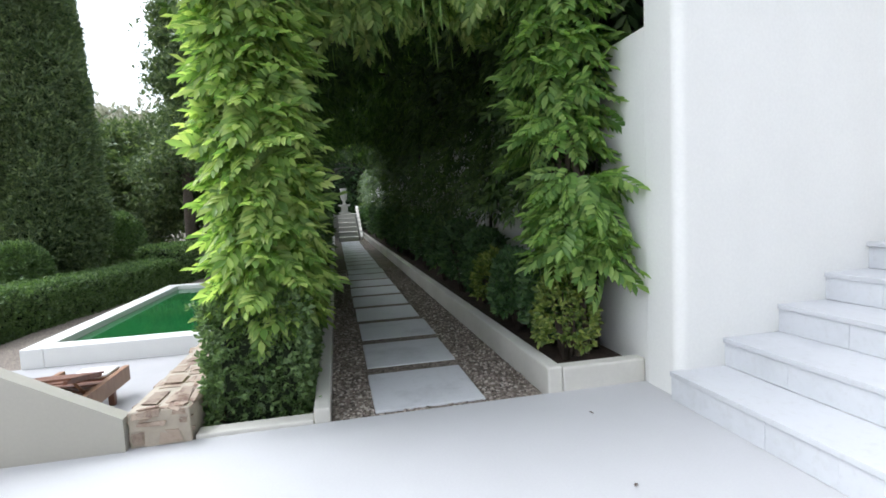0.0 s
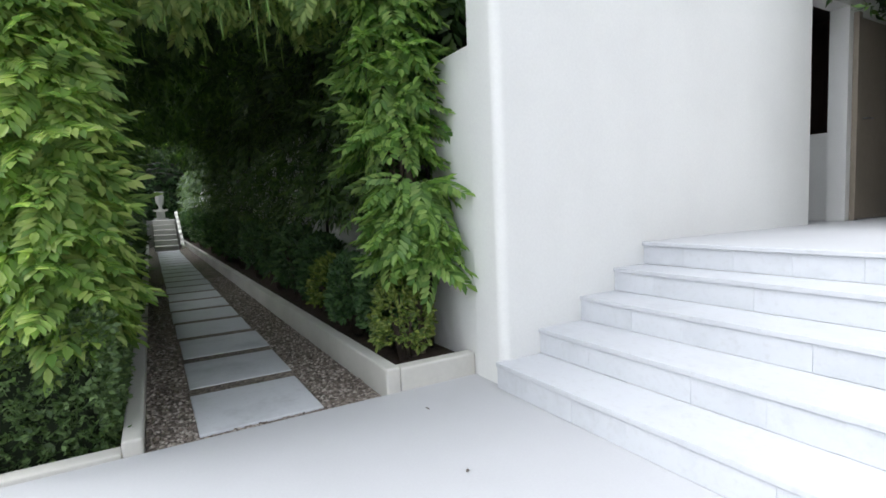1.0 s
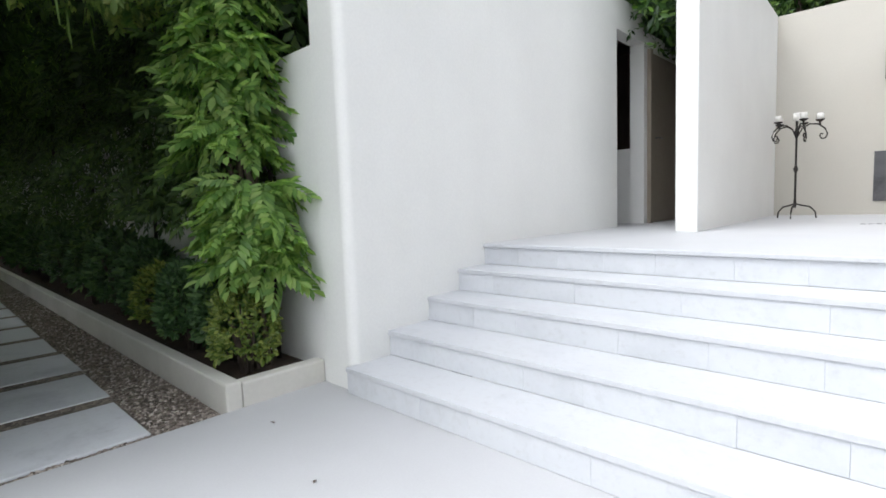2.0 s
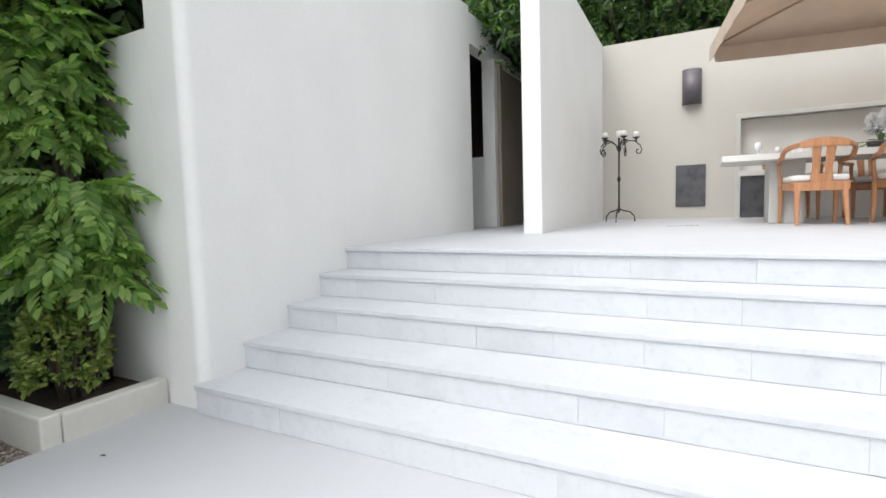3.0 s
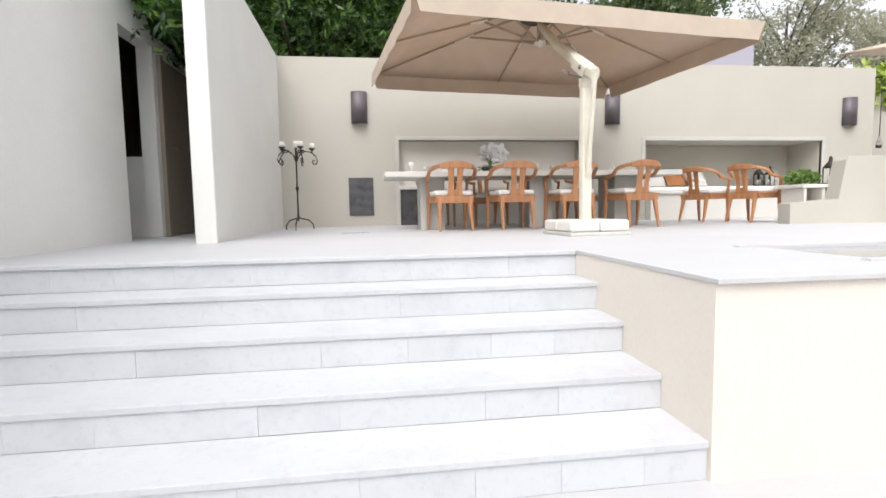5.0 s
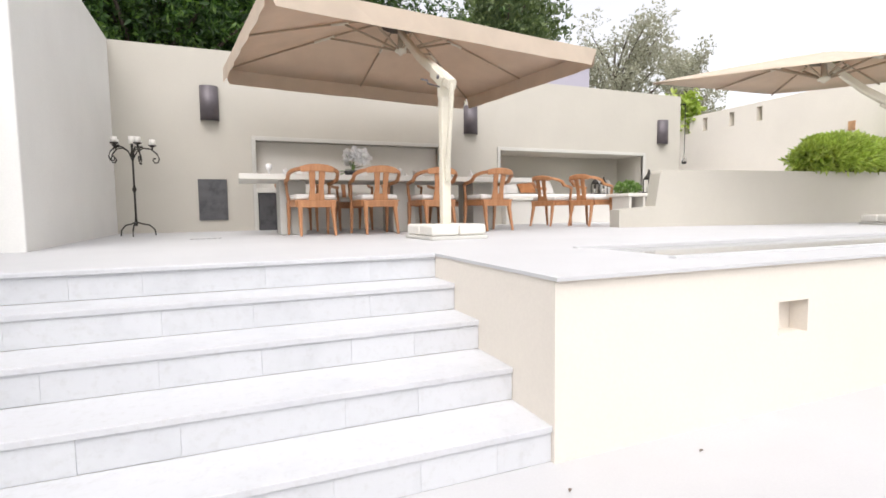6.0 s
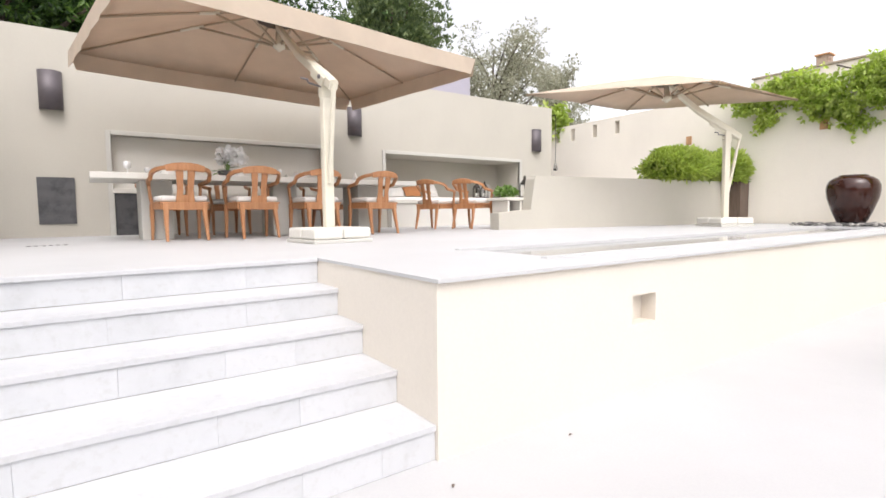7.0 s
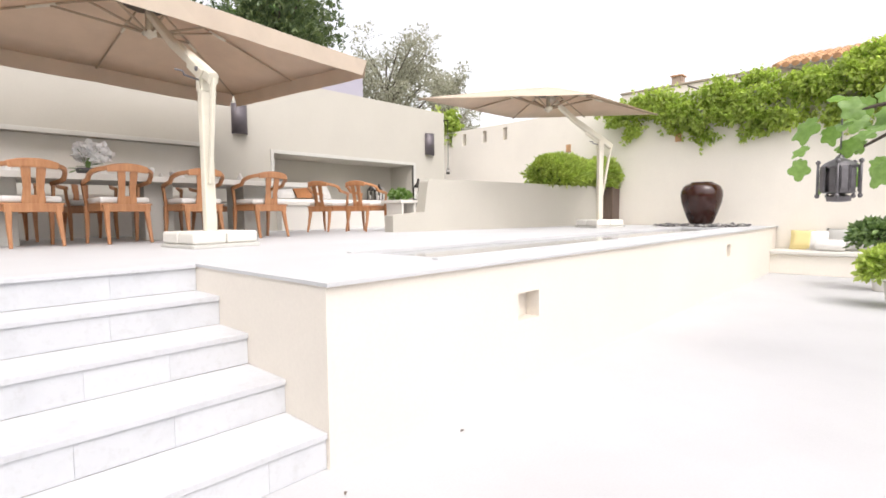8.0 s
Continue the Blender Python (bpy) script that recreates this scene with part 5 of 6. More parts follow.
# ---- pool garden plants ----
def frond_tree(name, label, x, y, z0, z1, radius, n, size, material, seed, shape="column", trunk=0.16):
    """A conifer or leafy tree: tapered trunk, limbs, and a crown of many sprigs with gaps."""
    tr = thing(name, label, "tree", pose(x, y, z0))
    h = z1 - z0
    r = np.random.default_rng(seed)
    part("trunk", tube(bmesh.new(), [(0, 0, -0.05), (0.03, 0.02, h * 0.3), (-0.03, 0.03, h * 0.6), (0, 0, h * 0.92)], [trunk, trunk * 0.75, trunk * 0.45, trunk * 0.12], 9), BARK, tr)
    if shape == "column":
        s = r.uniform(0.02, 1, n)
        prof = np.clip(np.minimum(0.55 + s * 3.0, 1.0) * np.sqrt(np.clip(1.0 - s ** 2.6, 0, 1)), 0.02, 1)
        a = r.uniform(0, 2 * math.pi, n)
        d = np.stack([np.cos(a), np.sin(a), np.zeros(n)], 1)
        k = (0.80 + 0.2 * r.uniform(size=n) ** 0.5) * (1 + lumps(np.stack([np.cos(a) * 2, np.sin(a) * 2, s * h], 1), 1.6, 0.12, seed))
        p = d * (radius * prof * k)[:, None] + np.stack([np.zeros(n), np.zeros(n), s * h], 1)
        ax = unit(d * 0.5 + (0, 0, 1.0) + r.normal(size=(n, 3)) * 0.35)
        # solid dark core paints the shade inside the crown
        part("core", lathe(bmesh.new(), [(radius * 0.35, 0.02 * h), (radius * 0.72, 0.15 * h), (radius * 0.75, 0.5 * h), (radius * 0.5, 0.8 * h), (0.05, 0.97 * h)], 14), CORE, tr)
    else:
        # limbs carry clumps of sprigs
        nb = 46 if shape == "airy" else 60
        bm = bmesh.new()
        cl = []
        for k in range(nb):
            s = r.uniform(0.35, 0.98)
            a = r.uniform(0, 2 * math.pi)
            if shape == "spruce":
                reach = radius * (1.05 - s) * 1.35 * r.uniform(0.6, 1.1)
                tip = np.array((math.cos(a) * reach, math.sin(a) * reach, s * h - 0.08 * reach))
            else:
                reach = radius * math.sqrt(max(0.05, 1 - ((s - 0.62) / 0.42) ** 2)) * r.uniform(0.45, 1.05)
                tip = np.array((math.cos(a) * reach, math.sin(a) * reach, s * h + 0.1 * reach))
            root = np.array((0, 0, max(0.2, s - (0.05 if shape == "spruce" else 0.22)) * h))
            mid = root * 0.5 + tip * 0.5 + (0, 0, 0.06 * reach)
            tube(bm, [root, mid, tip], [trunk * 0.32, trunk * 0.2, trunk * 0.06], 5)
            for q in (0.45, 0.7, 0.9, 1.05):
                cl.append(root + (tip - root) * q + r.normal(size=3) * 0.1 * radius)
        part("limb", bm, BARK, tr)
        cl = np.array(cl)
        idx = r.integers(0, len(cl), n)
        spread = radius * (0.13 if shape == "airy" else 0.2)
        off = r.normal(size=(n, 3)) * spread * ((1, 1, 0.5) if shape == "spruce" else (1, 1, 0.75))
        p = cl[idx] + off
        d = unit(p - (0, 0, h * 0.55))
        ax = unit(d + r.normal(size=(n, 3)) * 0.7)
    cloud("crown", tuft(7, 0.75, 1.0, 0.34 if shape != "column" else 0.22, seed), p, ax, unit(r.normal(size=(n, 3)) + (0, 0, 0.8)), size * r.uniform(0.6, 1.35, n), material, tr)
    return tr


GZ = -0.85
frond_tree("cypress", "broad dense dark green cypress beside the hedge", -12.4, -8.6, GZ, 10.5, 1.25, 30000, 0.14, CYPRESS, 101, "column", 0.2)
frond_tree("conifer", "tall dark ragged conifer behind the pool", -17.2, -6.5, GZ, 9.0, 1.45, 4200, 0.16, CYPRESS, 102, "spruce", 0.22)
frond_tree("conifer", "tall dark ragged conifer behind the pool", -20.5, -7.2, GZ, 5.6, 2.2, 9000, 0.2, CYPRESS, 103, "spruce", 0.22)
frond_tree("garden_tree", "hazy grey-green tree beyond the pool", -31, -14.0, GZ, 7.2, 2.6, 4000, 0.42, OLIVE_LEAF, 104, "round", 0.25)
frond_tree("garden_tree", "dark green tree beyond the cypress", -24, -18, GZ, 7.0, 3.2, 4000, 0.45, TREE_LEAF, 105, "round", 0.25)
frond_tree("garden_tree", "dark green tree beyond the pool hedge", -22, -10.0, GZ, 4.6, 2.6, 8000, 0.24, CYPRESS, 106, "round", 0.25)
hd = Vector((-5.24, 0.86, 0)).normalized()
hm = Matrix(((hd.x, -hd.y, 0, -4.2), (hd.y, hd.x, 0, -7.55), (0, 0, 1, GZ), (0, 0, 0, 1)))
hedge("pool_hedge", "long clipped dark hedge behind the pool", 0, 9.6, 0.0, 1.0, 0.0, 0.80, 20000, 0.06, BOX, hm, 110, 0.06)
hedge("pool_hedge", "long clipped dark hedge behind the pool", 9.7, 22.0, 0.0, 1.2, 0.0, 1.15, 12000, 0.08, BOX, hm, 111, 0.06)
bush("topiary", "rounded clipped green topiary shrub", "topiary", np.array((-10.6, -8.45, 0.05)), np.array((0.64, 0.64, 0.72)), 3000, 0.09, BOX, 112, None, 0.03)
bush("topiary", "rounded clipped green topiary shrub", "topiary", np.array((-14.8, -7.9, 0.35)), np.array((0.72, 0.72, 1.1)), 2600, 0.09, BOX, 113, None, 0.03)

# sun lounger on the pool deck
lo_ = thing("sun_lounger", "reddish wooden sun lounger with raised backrest", "lounger", pose(-2.81, -4.10, Z0, 0, 0, 180))
for s in (-1, 1):
    part("side_rail", box(-1.05, 0.97, 0.32 * s - 0.03, 0.32 * s + 0.03, 0.15, 0.32, 0.008), LIGHTER_TEAK, lo_, "lighter teak side rail")
    for x in (-0.9, 0.6):
        part("leg", box(x - 0.03, x + 0.03, 0.30 * s - 0.03, 0.30 * s + 0.03, 0.0, 0.20, 0.005), DARK_TEAK, lo_)
for k in range(11):
    part("slat", box(-0.95 + k * 0.172, -0.83 + k * 0.172, -0.29, 0.29, 0.27, 0.292, 0.004), DARK_TEAK, lo_)
tilt = pose(0.50, 0, 0.39, 0, 12, 0)
for k in range(6):
    part("back_slat", box(-0.66 + k * 0.112, -0.553 + k * 0.112, -0.29, 0.29, -0.011, 0.011, 0.004, tilt), DARK_TEAK, lo_)
for s in (-1, 1):
    part("back_rail", box(-0.67, 0.0, 0.25 * s - 0.02, 0.25 * s + 0.02, -0.045, -0.012, 0.004, tilt), DARK_TEAK, lo_)
    part("brace", tube(bmesh.new(), [(-0.02, 0.24 * s, 0.47), (0.16, 0.25 * s, 0.29)], 0.016, 6), LIGHTER_TEAK, lo_)
part("towel", box(0.60, 0.93, -0.27, 0.10, 0.293, 0.34, 0.02, None, 3), CUSHION, lo_, "white folded towel", True)

# ---- trees and houses behind the garden walls ----
frond_tree("broad_tree", "leafy dark green tree overhanging the wall", 1.0, 10.6, P, 9.2, 3.3, 16000, 0.135, TREE_LEAF, 120, "round", 0.22)
frond_tree("broad_tree", "leafy green tree overhanging the wall", 4.6, 11.4, P, 8.6, 2.6, 12000, 0.135, TREE_LEAF, 121, "round", 0.22)
frond_tree("broad_tree", "leafy dark tree behind the white wall", -2.2, 9.5, P, 8.6, 3.0, 12000, 0.17, TREE_LEAF, 122, "round", 0.22)
frond_tree("evergreen_oak", "dark evergreen tree behind the garden wall", 10.9, 13.6, P, 8.8, 1.9, 12000, 0.15, CYPRESS, 123, "round", 0.22)
frond_tree("olive_tree", "airy grey-green tree with open branches", 14.9, 12.8, P, 7.5, 2.0, 5500, 0.11, OLIVE_LEAF, 124, "airy", 0.16)
frond_tree("olive_tree", "small grey-green tree behind the wall", 18.0, 12.6, P, 7.0, 1.1, 3200, 0.11, OLIVE_LEAF, 125, "airy", 0.13)
# branch over the doorway; extra unseen foliage is added to shade the passage
ov = thing("overhanging_branch", "leafy branch over the doorway, thickened to shade the passage", "branch")
r = np.random.default_rng(127)
bm = bmesh.new()
cl = []
for k in range(44):
    e = np.array((r.uniform(-0.1, 0.72), r.uniform(4.2, 7.0), r.uniform(3.15, 3.85)))
    tube(bm, [(-0.9, 7.3, 4.0), (-0.3, 6.6, 3.9), e], [0.03, 0.02, 0.005], 5)
    cl += [e, e * 0.7 + np.array((-0.3, 6.6, 3.9)) * 0.3]
part("twig", bm, BARK, ov)
cl = np.array(cl)
n = 6500
p = cl[r.integers(0, len(cl), n)] + r.normal(size=(n, 3)) * 0.15
p[:, 0] = np.minimum(p[:, 0], 0.66)
cloud("foliage", tuft(6, 0.8, 1.0, 0.34, 9), p, unit(r.normal(size=(n, 3)) + (0, -0.3, -0.6)), unit(r.normal(size=(n, 3)) + (0, 0, 1)), 0.10 * r.uniform(0.7, 1.3, n), TREE_LEAF, ov)

blk = thing("lavender_building", "plain lavender-grey building block behind the wall", "building", pose(10.2, 9.6, P))
part("wall", box(-0.75, 0.75, -0.4, 2.0, 0, 3.95, 0.01), LAVENDER, blk)
part("roof", box(-0.80, 0.80, -0.45, 2.05, 3.952, 4.0, 0.01), LAVENDER, blk)

# house with a tiled roof beyond the boundary wall
hs = thing("neighbour_house", "cream house with an orange clay tile roof", "house", pose(15.2, -1.5, 0))
part("wall", box(0.0, 5.0, -7, 5.6, 0, 4.03), FAR_WALL, hs)
RZ = 4.10
roof = part("roof", box(-0.35, 5.0, -7.2, 2.45, -0.06, 0.0, 0, pose(0, 0, RZ, 0, -17, 0)), JOINT, hs)
part("roof_edge", box(-0.04, 5.0, 2.47, 5.64, 4.032, 4.075, 0.01), MORTAR, hs, "sandy flat roof edge")
ch = part("chimney", box(1.0, 1.28, 4.50, 4.74, RZ - 0.03, RZ + 0.40, 0.01), ROUGH_STONE, hs, "pinkish brown chimney stack")
part("chimney_cap", box(0.97, 1.31, 4.47, 4.77, RZ + 0.402, RZ + 0.44, 0.01), TERRACOTTA, ch, "clay cap")
for k in range(3):
    part("window", box(-0.012, 0.03, -3.6 + k * 2.4, -2.7 + k * 2.4, 2.95, 3.5), LAVENDER, hs, "small shuttered window")

# creeper along the top of the boundary wall
cr = thing("wall_creeper", "bright green creeper tumbling over the boundary wall", "climbing plant")
r = np.random.default_rng(131)
nc, per = 300, 30
n = nc * per
uc = r.uniform(0.5, 12.5, nc)
vc = r.uniform(size=nc) ** 1.15
hem = 0.36 + 0.16 * np.sin(uc * 2.1) + 0.20 * np.sin(uc * 5.3 + 1) + 0.12 * np.sin(uc * 9.7)
hem = np.clip(hem * np.where(uc > 11.5, (12.7 - uc) / 1.2, 1.0), 0.03, 1.0) + np.clip((9.5 - uc) * 0.08, 0, 0.4)
top = 3.42 + 0.10 * np.sin(uc * 3.3) + 0.05 * np.sin(uc * 7.9) + 0.010 * np.clip(11.5 - uc, 0, 8)
zc = top - vc * (hem + top - 3.05)
yc = 0.05 + 0.26 * np.sin(math.pi * vc) * r.uniform(0.3, 1.3, nc)
u_ = np.repeat(uc, per) + r.normal(size=n) * 0.12
y = np.clip(np.repeat(yc, per) + r.normal(size=n) * 0.05, 0.02, 0.6)
z = np.repeat(zc, per) + r.normal(size=n) * 0.075
p = np.stack([u_, y, z], 1)
p = p @ np.array(FWM.to_3x3()).T + np.array(FWM.translation)
fnv = np.array(FWM.to_3x3() @ Vector((0, 1, 0)))
cloud("foliage", tuft(6, 0.8, 1.0, 0.45, 14, True), p, unit(np.tile(fnv, (n, 1)) * 0.8 + (0, 0, -0.6) + r.normal(size=(n, 3)) * 0.5), unit(r.normal(size=(n, 3)) * 0.5 + fnv * 0.6 + (0, 0, 0.8)), 0.082 * r.uniform(0.7, 1.3, n), IVY, cr)
bm = bmesh.new()
for k in range(14):
    u0 = 0.8 + k * 0.85
    tube(bm, [FWM @ Vector((u0, 0.03, 2.9)), FWM @ Vector((u0 + 0.3, 0.06, 3.3)), FWM @ Vector((u0 + 0.8, 0.03, 3.55))], 0.014, 5)
part("stem", bm, BARK, cr)
n = 200
p = np.stack([r.uniform(17.2, 19.4, n), np.full(n, -0.1), 3.62 + 0.2 * r.normal(size=n)], 1) @ np.array(FWM.to_3x3()).T + np.array(FWM.translation)
c2 = thing("wall_creeper", "green creeper spilling over the wall's far corner", "climbing plant")
cloud("foliage", tuft(6, 0.8, 1.0, 0.45, 14, True), p, unit(np.tile(fnv, (n, 1)) + (0, 0, -0.3) + r.normal(size=(n, 3)) * 0.6), unit(r.normal(size=(n, 3)) + (0, 0, 0.8)), 0.17 * r.uniform(0.7, 1.3, n), IVY, c2)

# fig tree with a hanging lantern, potted shrub
ft = thing("fig_tree", "fig tree branch with large lobed leaves", "tree", pose(7.3, -2.85, -0.16))
bm = tube(bmesh.new(), [(0, 0, 0.16), (0.05, 0.05, 0.9), (-0.1, 0.3, 1.7), (-0.5, 1.0, 2.0), (-0.95, 1.75, 1.80)], [0.07, 0.06, 0.045, 0.025, 0.008], 8)
tube(bm, [(-0.1, 0.3, 1.7), (0.0, 0.9, 2.05), (-0.2, 1.6, 1.95)], [0.035, 0.02, 0.006], 7)
tube(bm, [(-0.5, 1.0, 2.0), (-0.6, 1.5, 1.75), (-0.75, 1.85, 1.52)], [0.02, 0.012, 0.005], 7)
part("trunk", bm, BARK, ft)
lobes = []
for k in range(28):
    a = -math.pi * 0.9 + 2 * math.pi * 0.9 * k / 27
    rad = 0.52 * (0.62 + 0.38 * abs(math.cos(a * 2.5))) * (1.15 - 0.12 * abs(a))
    lobes.append((0.45 + rad * math.cos(a), rad * math.sin(a), -0.12 * rad * rad + 0.03 * math.sin(a * 5)))
fv = np.array([(0.40, 0, 0.05), (0, 0, 0)] + lobes)
ff = [(0, k + 2, k + 3) for k in range(27)] + [(0, 29, 1), (0, 1, 2)]
fme = cloud_mesh("leaf", (fv, ff), np.zeros((1, 3)), np.array([[1.0, 0, 0]]), np.array([[0, 0, 1.0]]), np.ones(1), FIG_LEAF)
r = np.random.default_rng(141)
ends = [(-0.95, 1.75, 1.78), (-0.75, 1.5, 1.88), (-0.6, 1.6, 1.72), (-0.75, 1.85, 1.52), (-0.5, 1.2, 1.97), (-0.2, 1.6, 1.95), (-0.1, 1.2, 2.03), (-0.35, 1.35, 1.9), (-0.3, 1.75, 1.72)]
for k in range(38):
    e = np.array(ends[k % len(ends)]) + r.normal(size=3) * (0.10, 0.10, 0.06)
    ax = unit((r.normal(size=(1, 3)) * 0.6 + (-0.4, 0.4, -0.9)))
    nr = unit(r.normal(size=(1, 3)) * 0.5 + (-0.8, 0.0, 0.7))
    o = new("leaf", fme)
    o.matrix_world = Matrix.Translation(e.tolist()) @ Matrix(frames_for(ax, nr)[0].T.tolist()).to_4x4() @ Matrix.Scale(float(r.uniform(0.12, 0.20)), 4)
    o.parent = ft

for e, ax, nr, size in (((6.22, -0.895, 1.385), (0.1, 0.05, -1.0), (-0.8, -0.6, 0.1), 0.135), ((6.25, -1.01, 1.56), (0.0, -0.25, -0.9), (-0.8, 0.5, 0.3), 0.12)):
    o = new("leaf", fme)
    o.matrix_world = Matrix.Translation(Vector(e) - Vector((7.3, -2.85, -0.16))) @ Matrix(frames_for(np.array([ax]), np.array([nr]))[0].T.tolist()).to_4x4() @ Matrix.Scale(size, 4)
    o.parent = ft

hl = thing("hanging_lantern", "ornate grey metal star lantern hanging on a chain", "lantern", pose(6.40, -1.065, 1.125) @ Matrix.Scale(0.9, 4))
part("chain", tube(bmesh.new(), [(0, 0, 0.27), (0.01, 0, 0.45), (0.02, 0.0, 0.62)], 0.005, 5), STEEL, hl)
bm = lathe(bmesh.new(), [(0.03, 0.0), (0.065, 0.005), (0.07, 0.035), (0.035, 0.05), (0.09, 0.06), (0.095, 0.065)], 12, None, False)
part("lantern_foot", bm, STEEL, hl)
for k in range(10):
    a = 2 * math.pi * k / 10
    t = bmesh.new()
    add_box(t, -0.022, 0.022, -0.006, 0.006, 0.065, 0.235, 0.003)
    add_box(t, -0.016, 0.016, 0.004, 0.012, 0.085, 0.215, 0.002)
    t.transform(Matrix.Rotation(a, 4, "Z") @ pose(0, 0.082 + 0.020 * (k % 2), 0))
    part("side_panel", t, STEEL, hl)
for k in range(5):
    a = 2 * math.pi * (k + 0.5) / 5
    t = tube(bmesh.new(), [(0.118 * math.cos(a), 0.118 * math.sin(a), 0.045), (0.118 * math.cos(a), 0.118 * math.sin(a), 0.26)], 0.008, 6)
    for z in (0.04, 0.262):
        lathe(t, [(0.004, -0.016), (0.014, -0.006), (0.014, 0.006), (0.004, 0.016)], 8, pose(0.118 * math.cos(a), 0.118 * math.sin(a), z))
    part("corner_rod", t, STEEL, hl, "thin rod with ball finials")
part("lantern_top", lathe(bmesh.new(), [(0.10, 0.225), (0.105, 0.236), (0.075, 0.262), (0.03, 0.285), (0.012, 0.31)], 10, None, False), STEEL, hl)
part("lantern_core", lathe(bmesh.new(), [(0.07, 0.066), (0.075, 0.15), (0.07, 0.234)], 10), LAMP_METAL, hl)


def shrub_pot(label, x, y, h, radius):
    """A tall plain pot."""
    p_ = thing("plant_pot", label, "pot", pose(x, y, 0))
    part("pot_body", lathe(bmesh.new(), [(radius * 0.7, 0), (radius * 0.75, 0.02), (radius, h), (radius * 1.06, h + 0.02), (radius * 0.9, h + 0.02), (radius * 0.88, h - 0.05)], 20), PALE_CONCRETE, p_)
    part("soil", lathe(bmesh.new(), [(radius * 0.8, h - 0.06), (radius * 0.8, h - 0.04)], 16), SOIL, p_)


shrub_pot("pale pot beside the wall bench", 11.35, -1.16, 0.50, 0.16)
bush("terrace_shrub", "dark green broad-leaved shrub in a pale pot", "shrub", np.array((11.35, -1.10, 0.72)), np.array((0.30, 0.30, 0.17)), 240, 0.10, BOX, 151)
shrub_pot("pale pot standing on the terrace floor", 9.95, -1.32, 0.26, 0.13)
bush("terrace_shrub", "light green low shrub in a pale pot", "shrub", np.array((9.95, -1.29, 0.44)), np.array((0.29, 0.29, 0.18)), 260, 0.10, IVY, 152)

# ---- single pieces: paving, tiles, stones ----

def piece(name, me, parent, m):
    o = new(name, me)
    o.matrix_world = m
    o.parent = parent
    return o


def box_mesh(name, sx, sy, sz, bevel, material):
    bm = box(0, sx, 0, sy, 0, sz, bevel, None, 1)
    me = bpy.data.meshes.new(name)
    bm.to_mesh(me)
    bm.free()
    me.materials.append(material)
    return me


WID = [0.33, 0.42, 0.62]
riser_me = [box_mesh("riser_tile", w - 0.0006, 0.022, RISE - 0.030, 0.0012, RISER) for w in WID]
for st, y, y_next, z1 in steps:
    x = SX0 + 0.004
    while x < SX1 - 0.01:
        k = int(rs.integers(0, 3))
        w = min(WID[k], SX1 - x)
        if SX1 - x - w < 0.12:
            w = SX1 - x
        me = riser_me[k] if abs(w - WID[k]) < 1e-6 else box_mesh("riser_tile", w - 0.0006, 0.022, RISE - 0.030, 0.0012, RISER)
        piece("riser_tile", me, st, Matrix.Translation((x, y + 0.004 + rs.uniform(-0.0012, 0.0012), z1 - RISE + 0.001)))
        x += w
    if z1 < P - 0.01:
        d = y_next - y + 0.012
        me = box_mesh("tread_slab", SX1 - SX0 - 0.0043, d, 0.027, 0.0015, TREAD)
        piece("tread_slab", me, st, Matrix.Translation((SX0 + 0.004, y - 0.006, z1 - 0.0275 + rs.uniform(-0.0006, 0.0006))))
    else:
        piece("tread_slab", box_mesh("tread_slab", SX1 - SX0 - 0.01, 0.016, 0.028, 0.004, TREAD), st, Matrix.Translation((SX0 + 0.005, y - 0.014, z1 - 0.0285)))

slab_me = [box_mesh("path_slab", 0.668, 0.655 + 0.006 * k, 0.05, 0.006, SLAB) for k in range(3)]
for i in range(21):
    piece("path_slab", slab_me[i % 3], path, Matrix.Translation((-0.395 - 0.668 - 0.814 * i, -1.215 + rs.uniform(-0.008, 0.008), -0.068)) @ Matrix.Rotation(rs.uniform(-0.006, 0.006), 4, "Z"))

joint_me = box_mesh("joint_fill", 0.142, 0.66, 0.03, 0.002, GRAVEL)
for i in range(20):
    piece("joint_fill", joint_me, path, Matrix.Translation((-0.395 - 0.668 - 0.814 * i - 0.144, -1.212, -0.053)))
# loose gravel stones near the terrace
r = np.random.default_rng(161)
n = 15000
p = np.stack([-0.305 - 7.5 * r.uniform(size=n) ** 1.6, r.uniform(-1.455, -0.215, n), np.full(n, -0.029)], 1)
on_slab = (p[:, 1] > -1.225) & (p[:, 1] < -0.55) & (p[:, 0] < -0.385)
p = p[~on_slab]
n = len(p)
gv = new("gravel", cloud_mesh("gravel", octa, p, unit(r.normal(size=(n, 3)) * (1, 1, 0.3)), np.tile((0.1, 0.05, 1.0), (n, 1)), r.uniform(0.007, 0.016, n), GRIT))
tagged(gv, "loose brown and grey gravel on the path", "gravel", "", "stuff")

# rough stones of the short wall
r = np.random.default_rng(171)


def rough_stone(sx, sy, sz, seed):
    rr = np.random.default_rng(seed)
    t = bmesh.new()
    bmesh.ops.create_cube(t, size=1)
    bmesh.ops.bevel(t, geom=list(t.edges), offset=0.24, segments=2, affect="EDGES")
    for v in t.verts:
        v.co += Vector(rr.normal(size=3) * 0.055)
        v.co = Vector((v.co.x * sx, v.co.y * sy, v.co.z * sz))
    me = bpy.data.meshes.new("stone")
    t.to_mesh(me)
    t.free()
    me.materials.append(ROUGH_STONE)
    return me


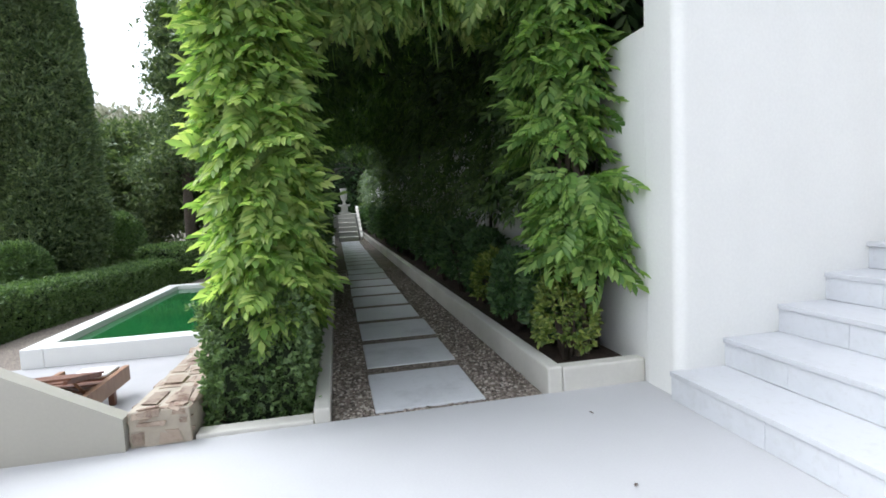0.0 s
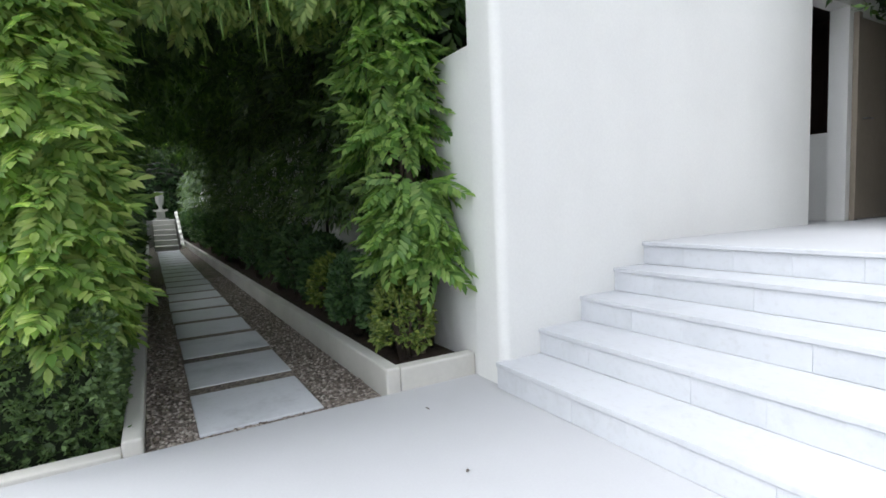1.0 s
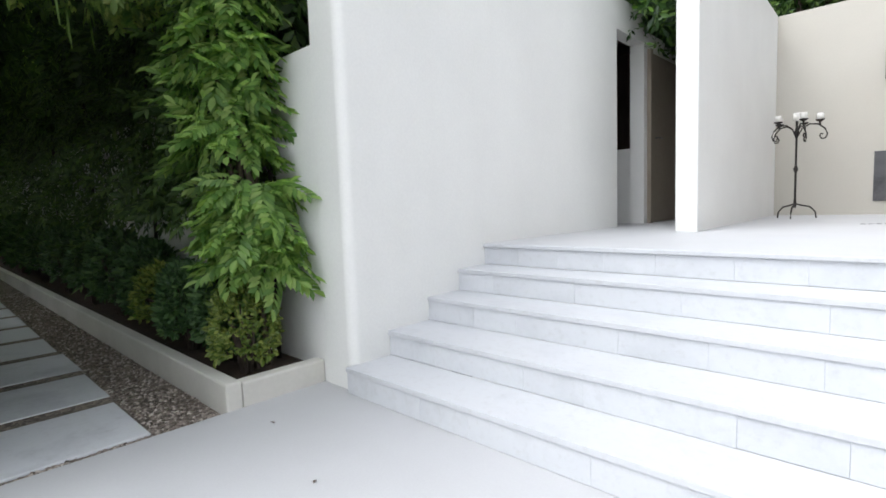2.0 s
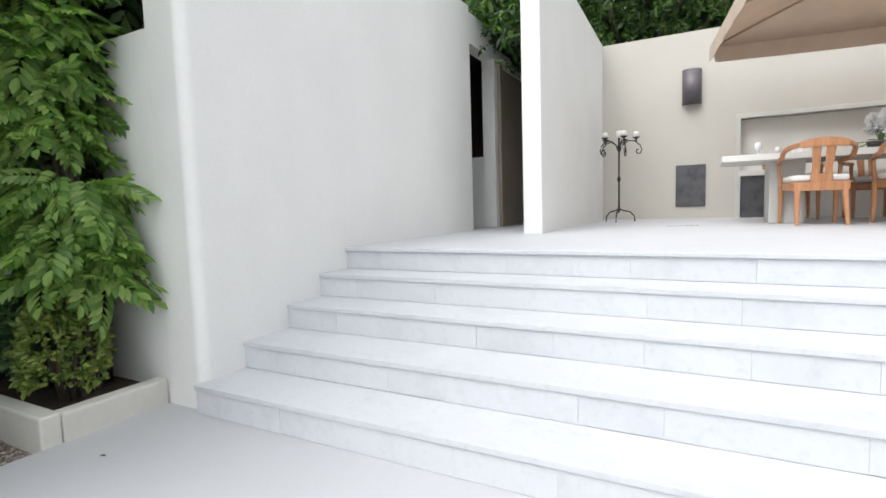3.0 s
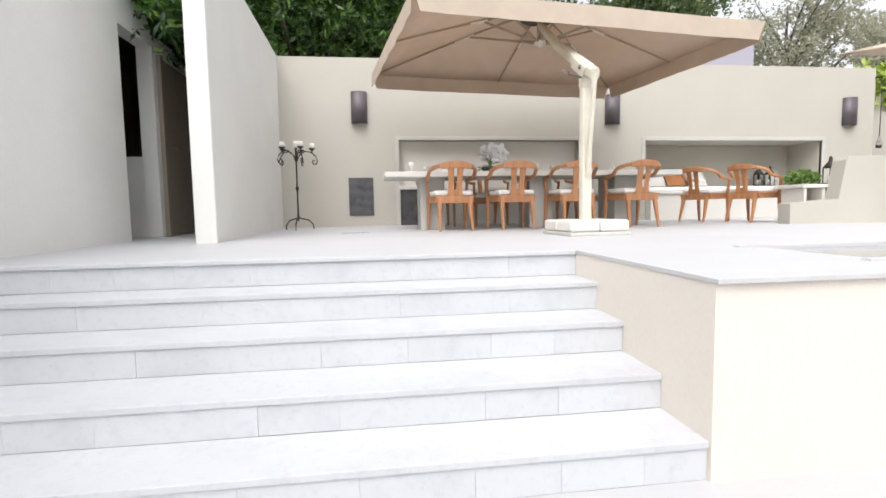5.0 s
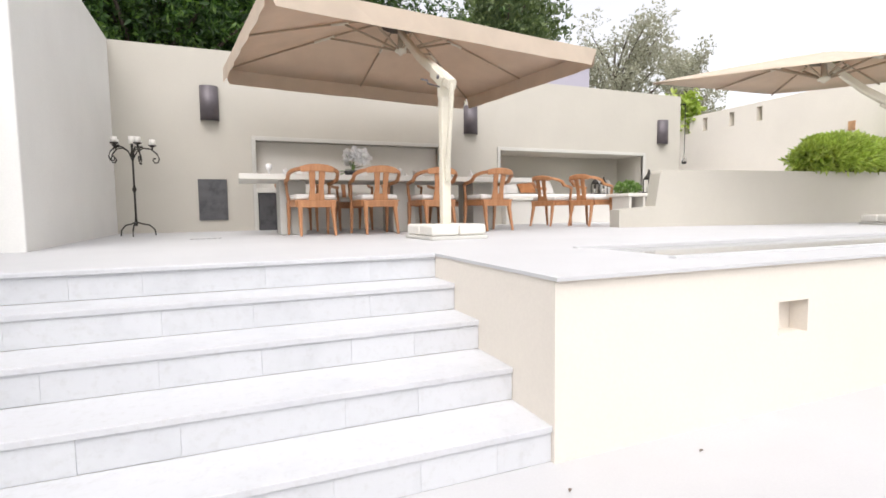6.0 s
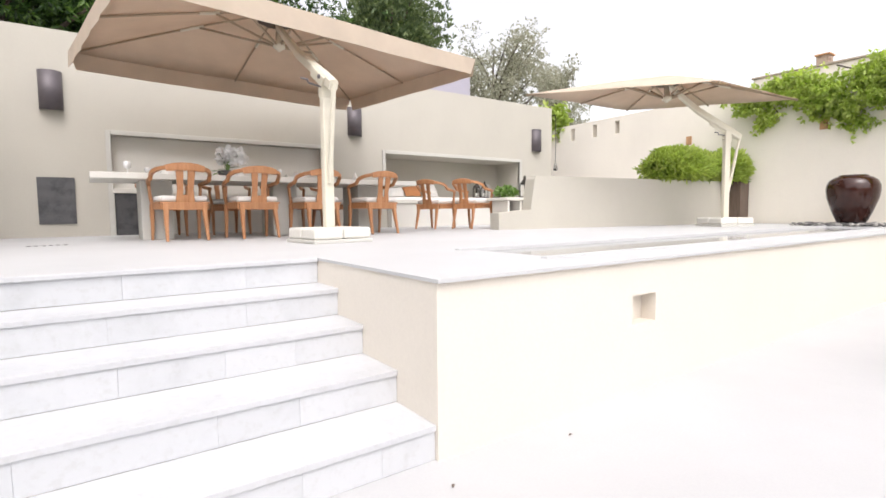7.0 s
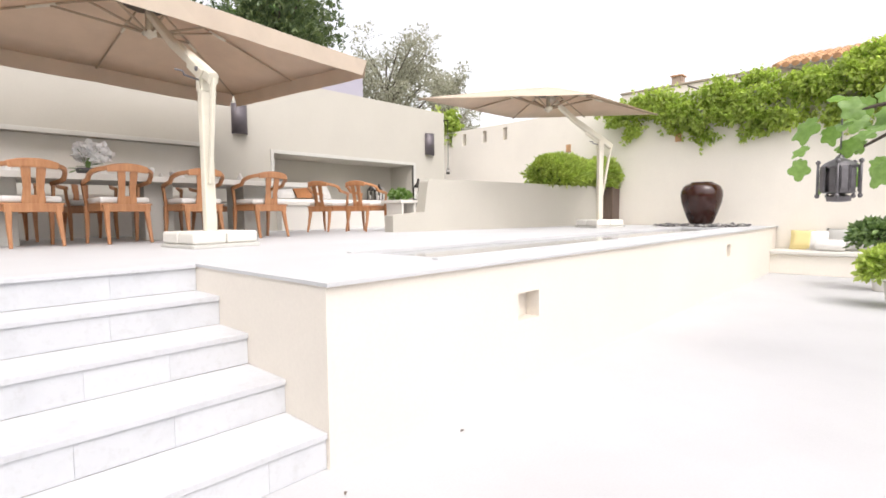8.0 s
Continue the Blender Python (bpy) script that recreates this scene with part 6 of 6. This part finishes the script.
k = 0
z = -0.012
for tall in (0.112, 0.040, 0.058):
    y = -2.44
    while y < -2.17:
        w = min(float(r.uniform(0.08, 0.24)), -2.15 - y)
        if -2.15 - y - w < 0.06:
            w = -2.15 - y
        piece("stone", rough_stone(0.07, w, tall, 200 + k), stone_wall, pose(-0.310 + float(r.uniform(-0.006, 0.006)), y + w / 2, z + tall / 2, float(r.uniform(-4, 4)), 0, float(r.uniform(-2, 2))))
        y += w - 0.004
        k += 1
    z += tall - 0.003
x = -0.275
while x > -1.7:
    w = float(r.uniform(0.16, 0.38))
    y = -2.44
    while y < -2.17:
        d = min(float(r.uniform(0.12, 0.30)), -2.15 - y)
        if -2.15 - y - d < 0.08:
            d = -2.15 - y
        piece("stone", rough_stone(w, d, 0.05, 300 + k), stone_wall, pose(x - w / 2, y + d / 2, 0.168 + float(r.uniform(-0.006, 0.006)), 0, 0, float(r.uniform(-5, 5))))
        y += d - 0.006
        k += 1
    x -= w - 0.006

# clay roof tiles on the house, rows along the slope
tl = bmesh.new()
lathe(tl, [(0.072, 0), (0.060, 0.46)], 8, pose(0, 0, 0, 0, 90, 0))
for v in list(tl.verts):
    v.co.z *= 0.75
tme = bpy.data.meshes.new("roof_tile")
tl.to_mesh(tme)
tl.free()
tme.materials.append(TERRACOTTA)
for i in range(58):
    for j in range(5):
        m = pose(0, 0, RZ, 0, -17, 0) @ Matrix.Translation((-0.38 + j * 0.42, -7.05 + i * 0.163, 0.01))
        piece("roof_tile", tme, roof, m)
# a few fallen leaves on the floor
lf = cloud_mesh("fallen_leaf", leaflet(1, 0.35, 0.5), np.zeros((1, 3)), np.array([[1.0, 0, 0]]), np.array([[0, 0, 1.0]]), np.full(1, 0.036), BROWN_DOOR)
for x, y, a in ((0.02, -0.12, 20), (1.30, -0.10, 70), (0.72, -0.30, 130), (4.4, 0.20, 10), (3.68, 0.16, 50)):
    o = new("fallen_leaf", lf)
    o.matrix_world = pose(x, y, 0.004, 0, 0, a)
    tagged(o, "small dry brown leaf lying on the floor", "leaf", "fallen leaves")
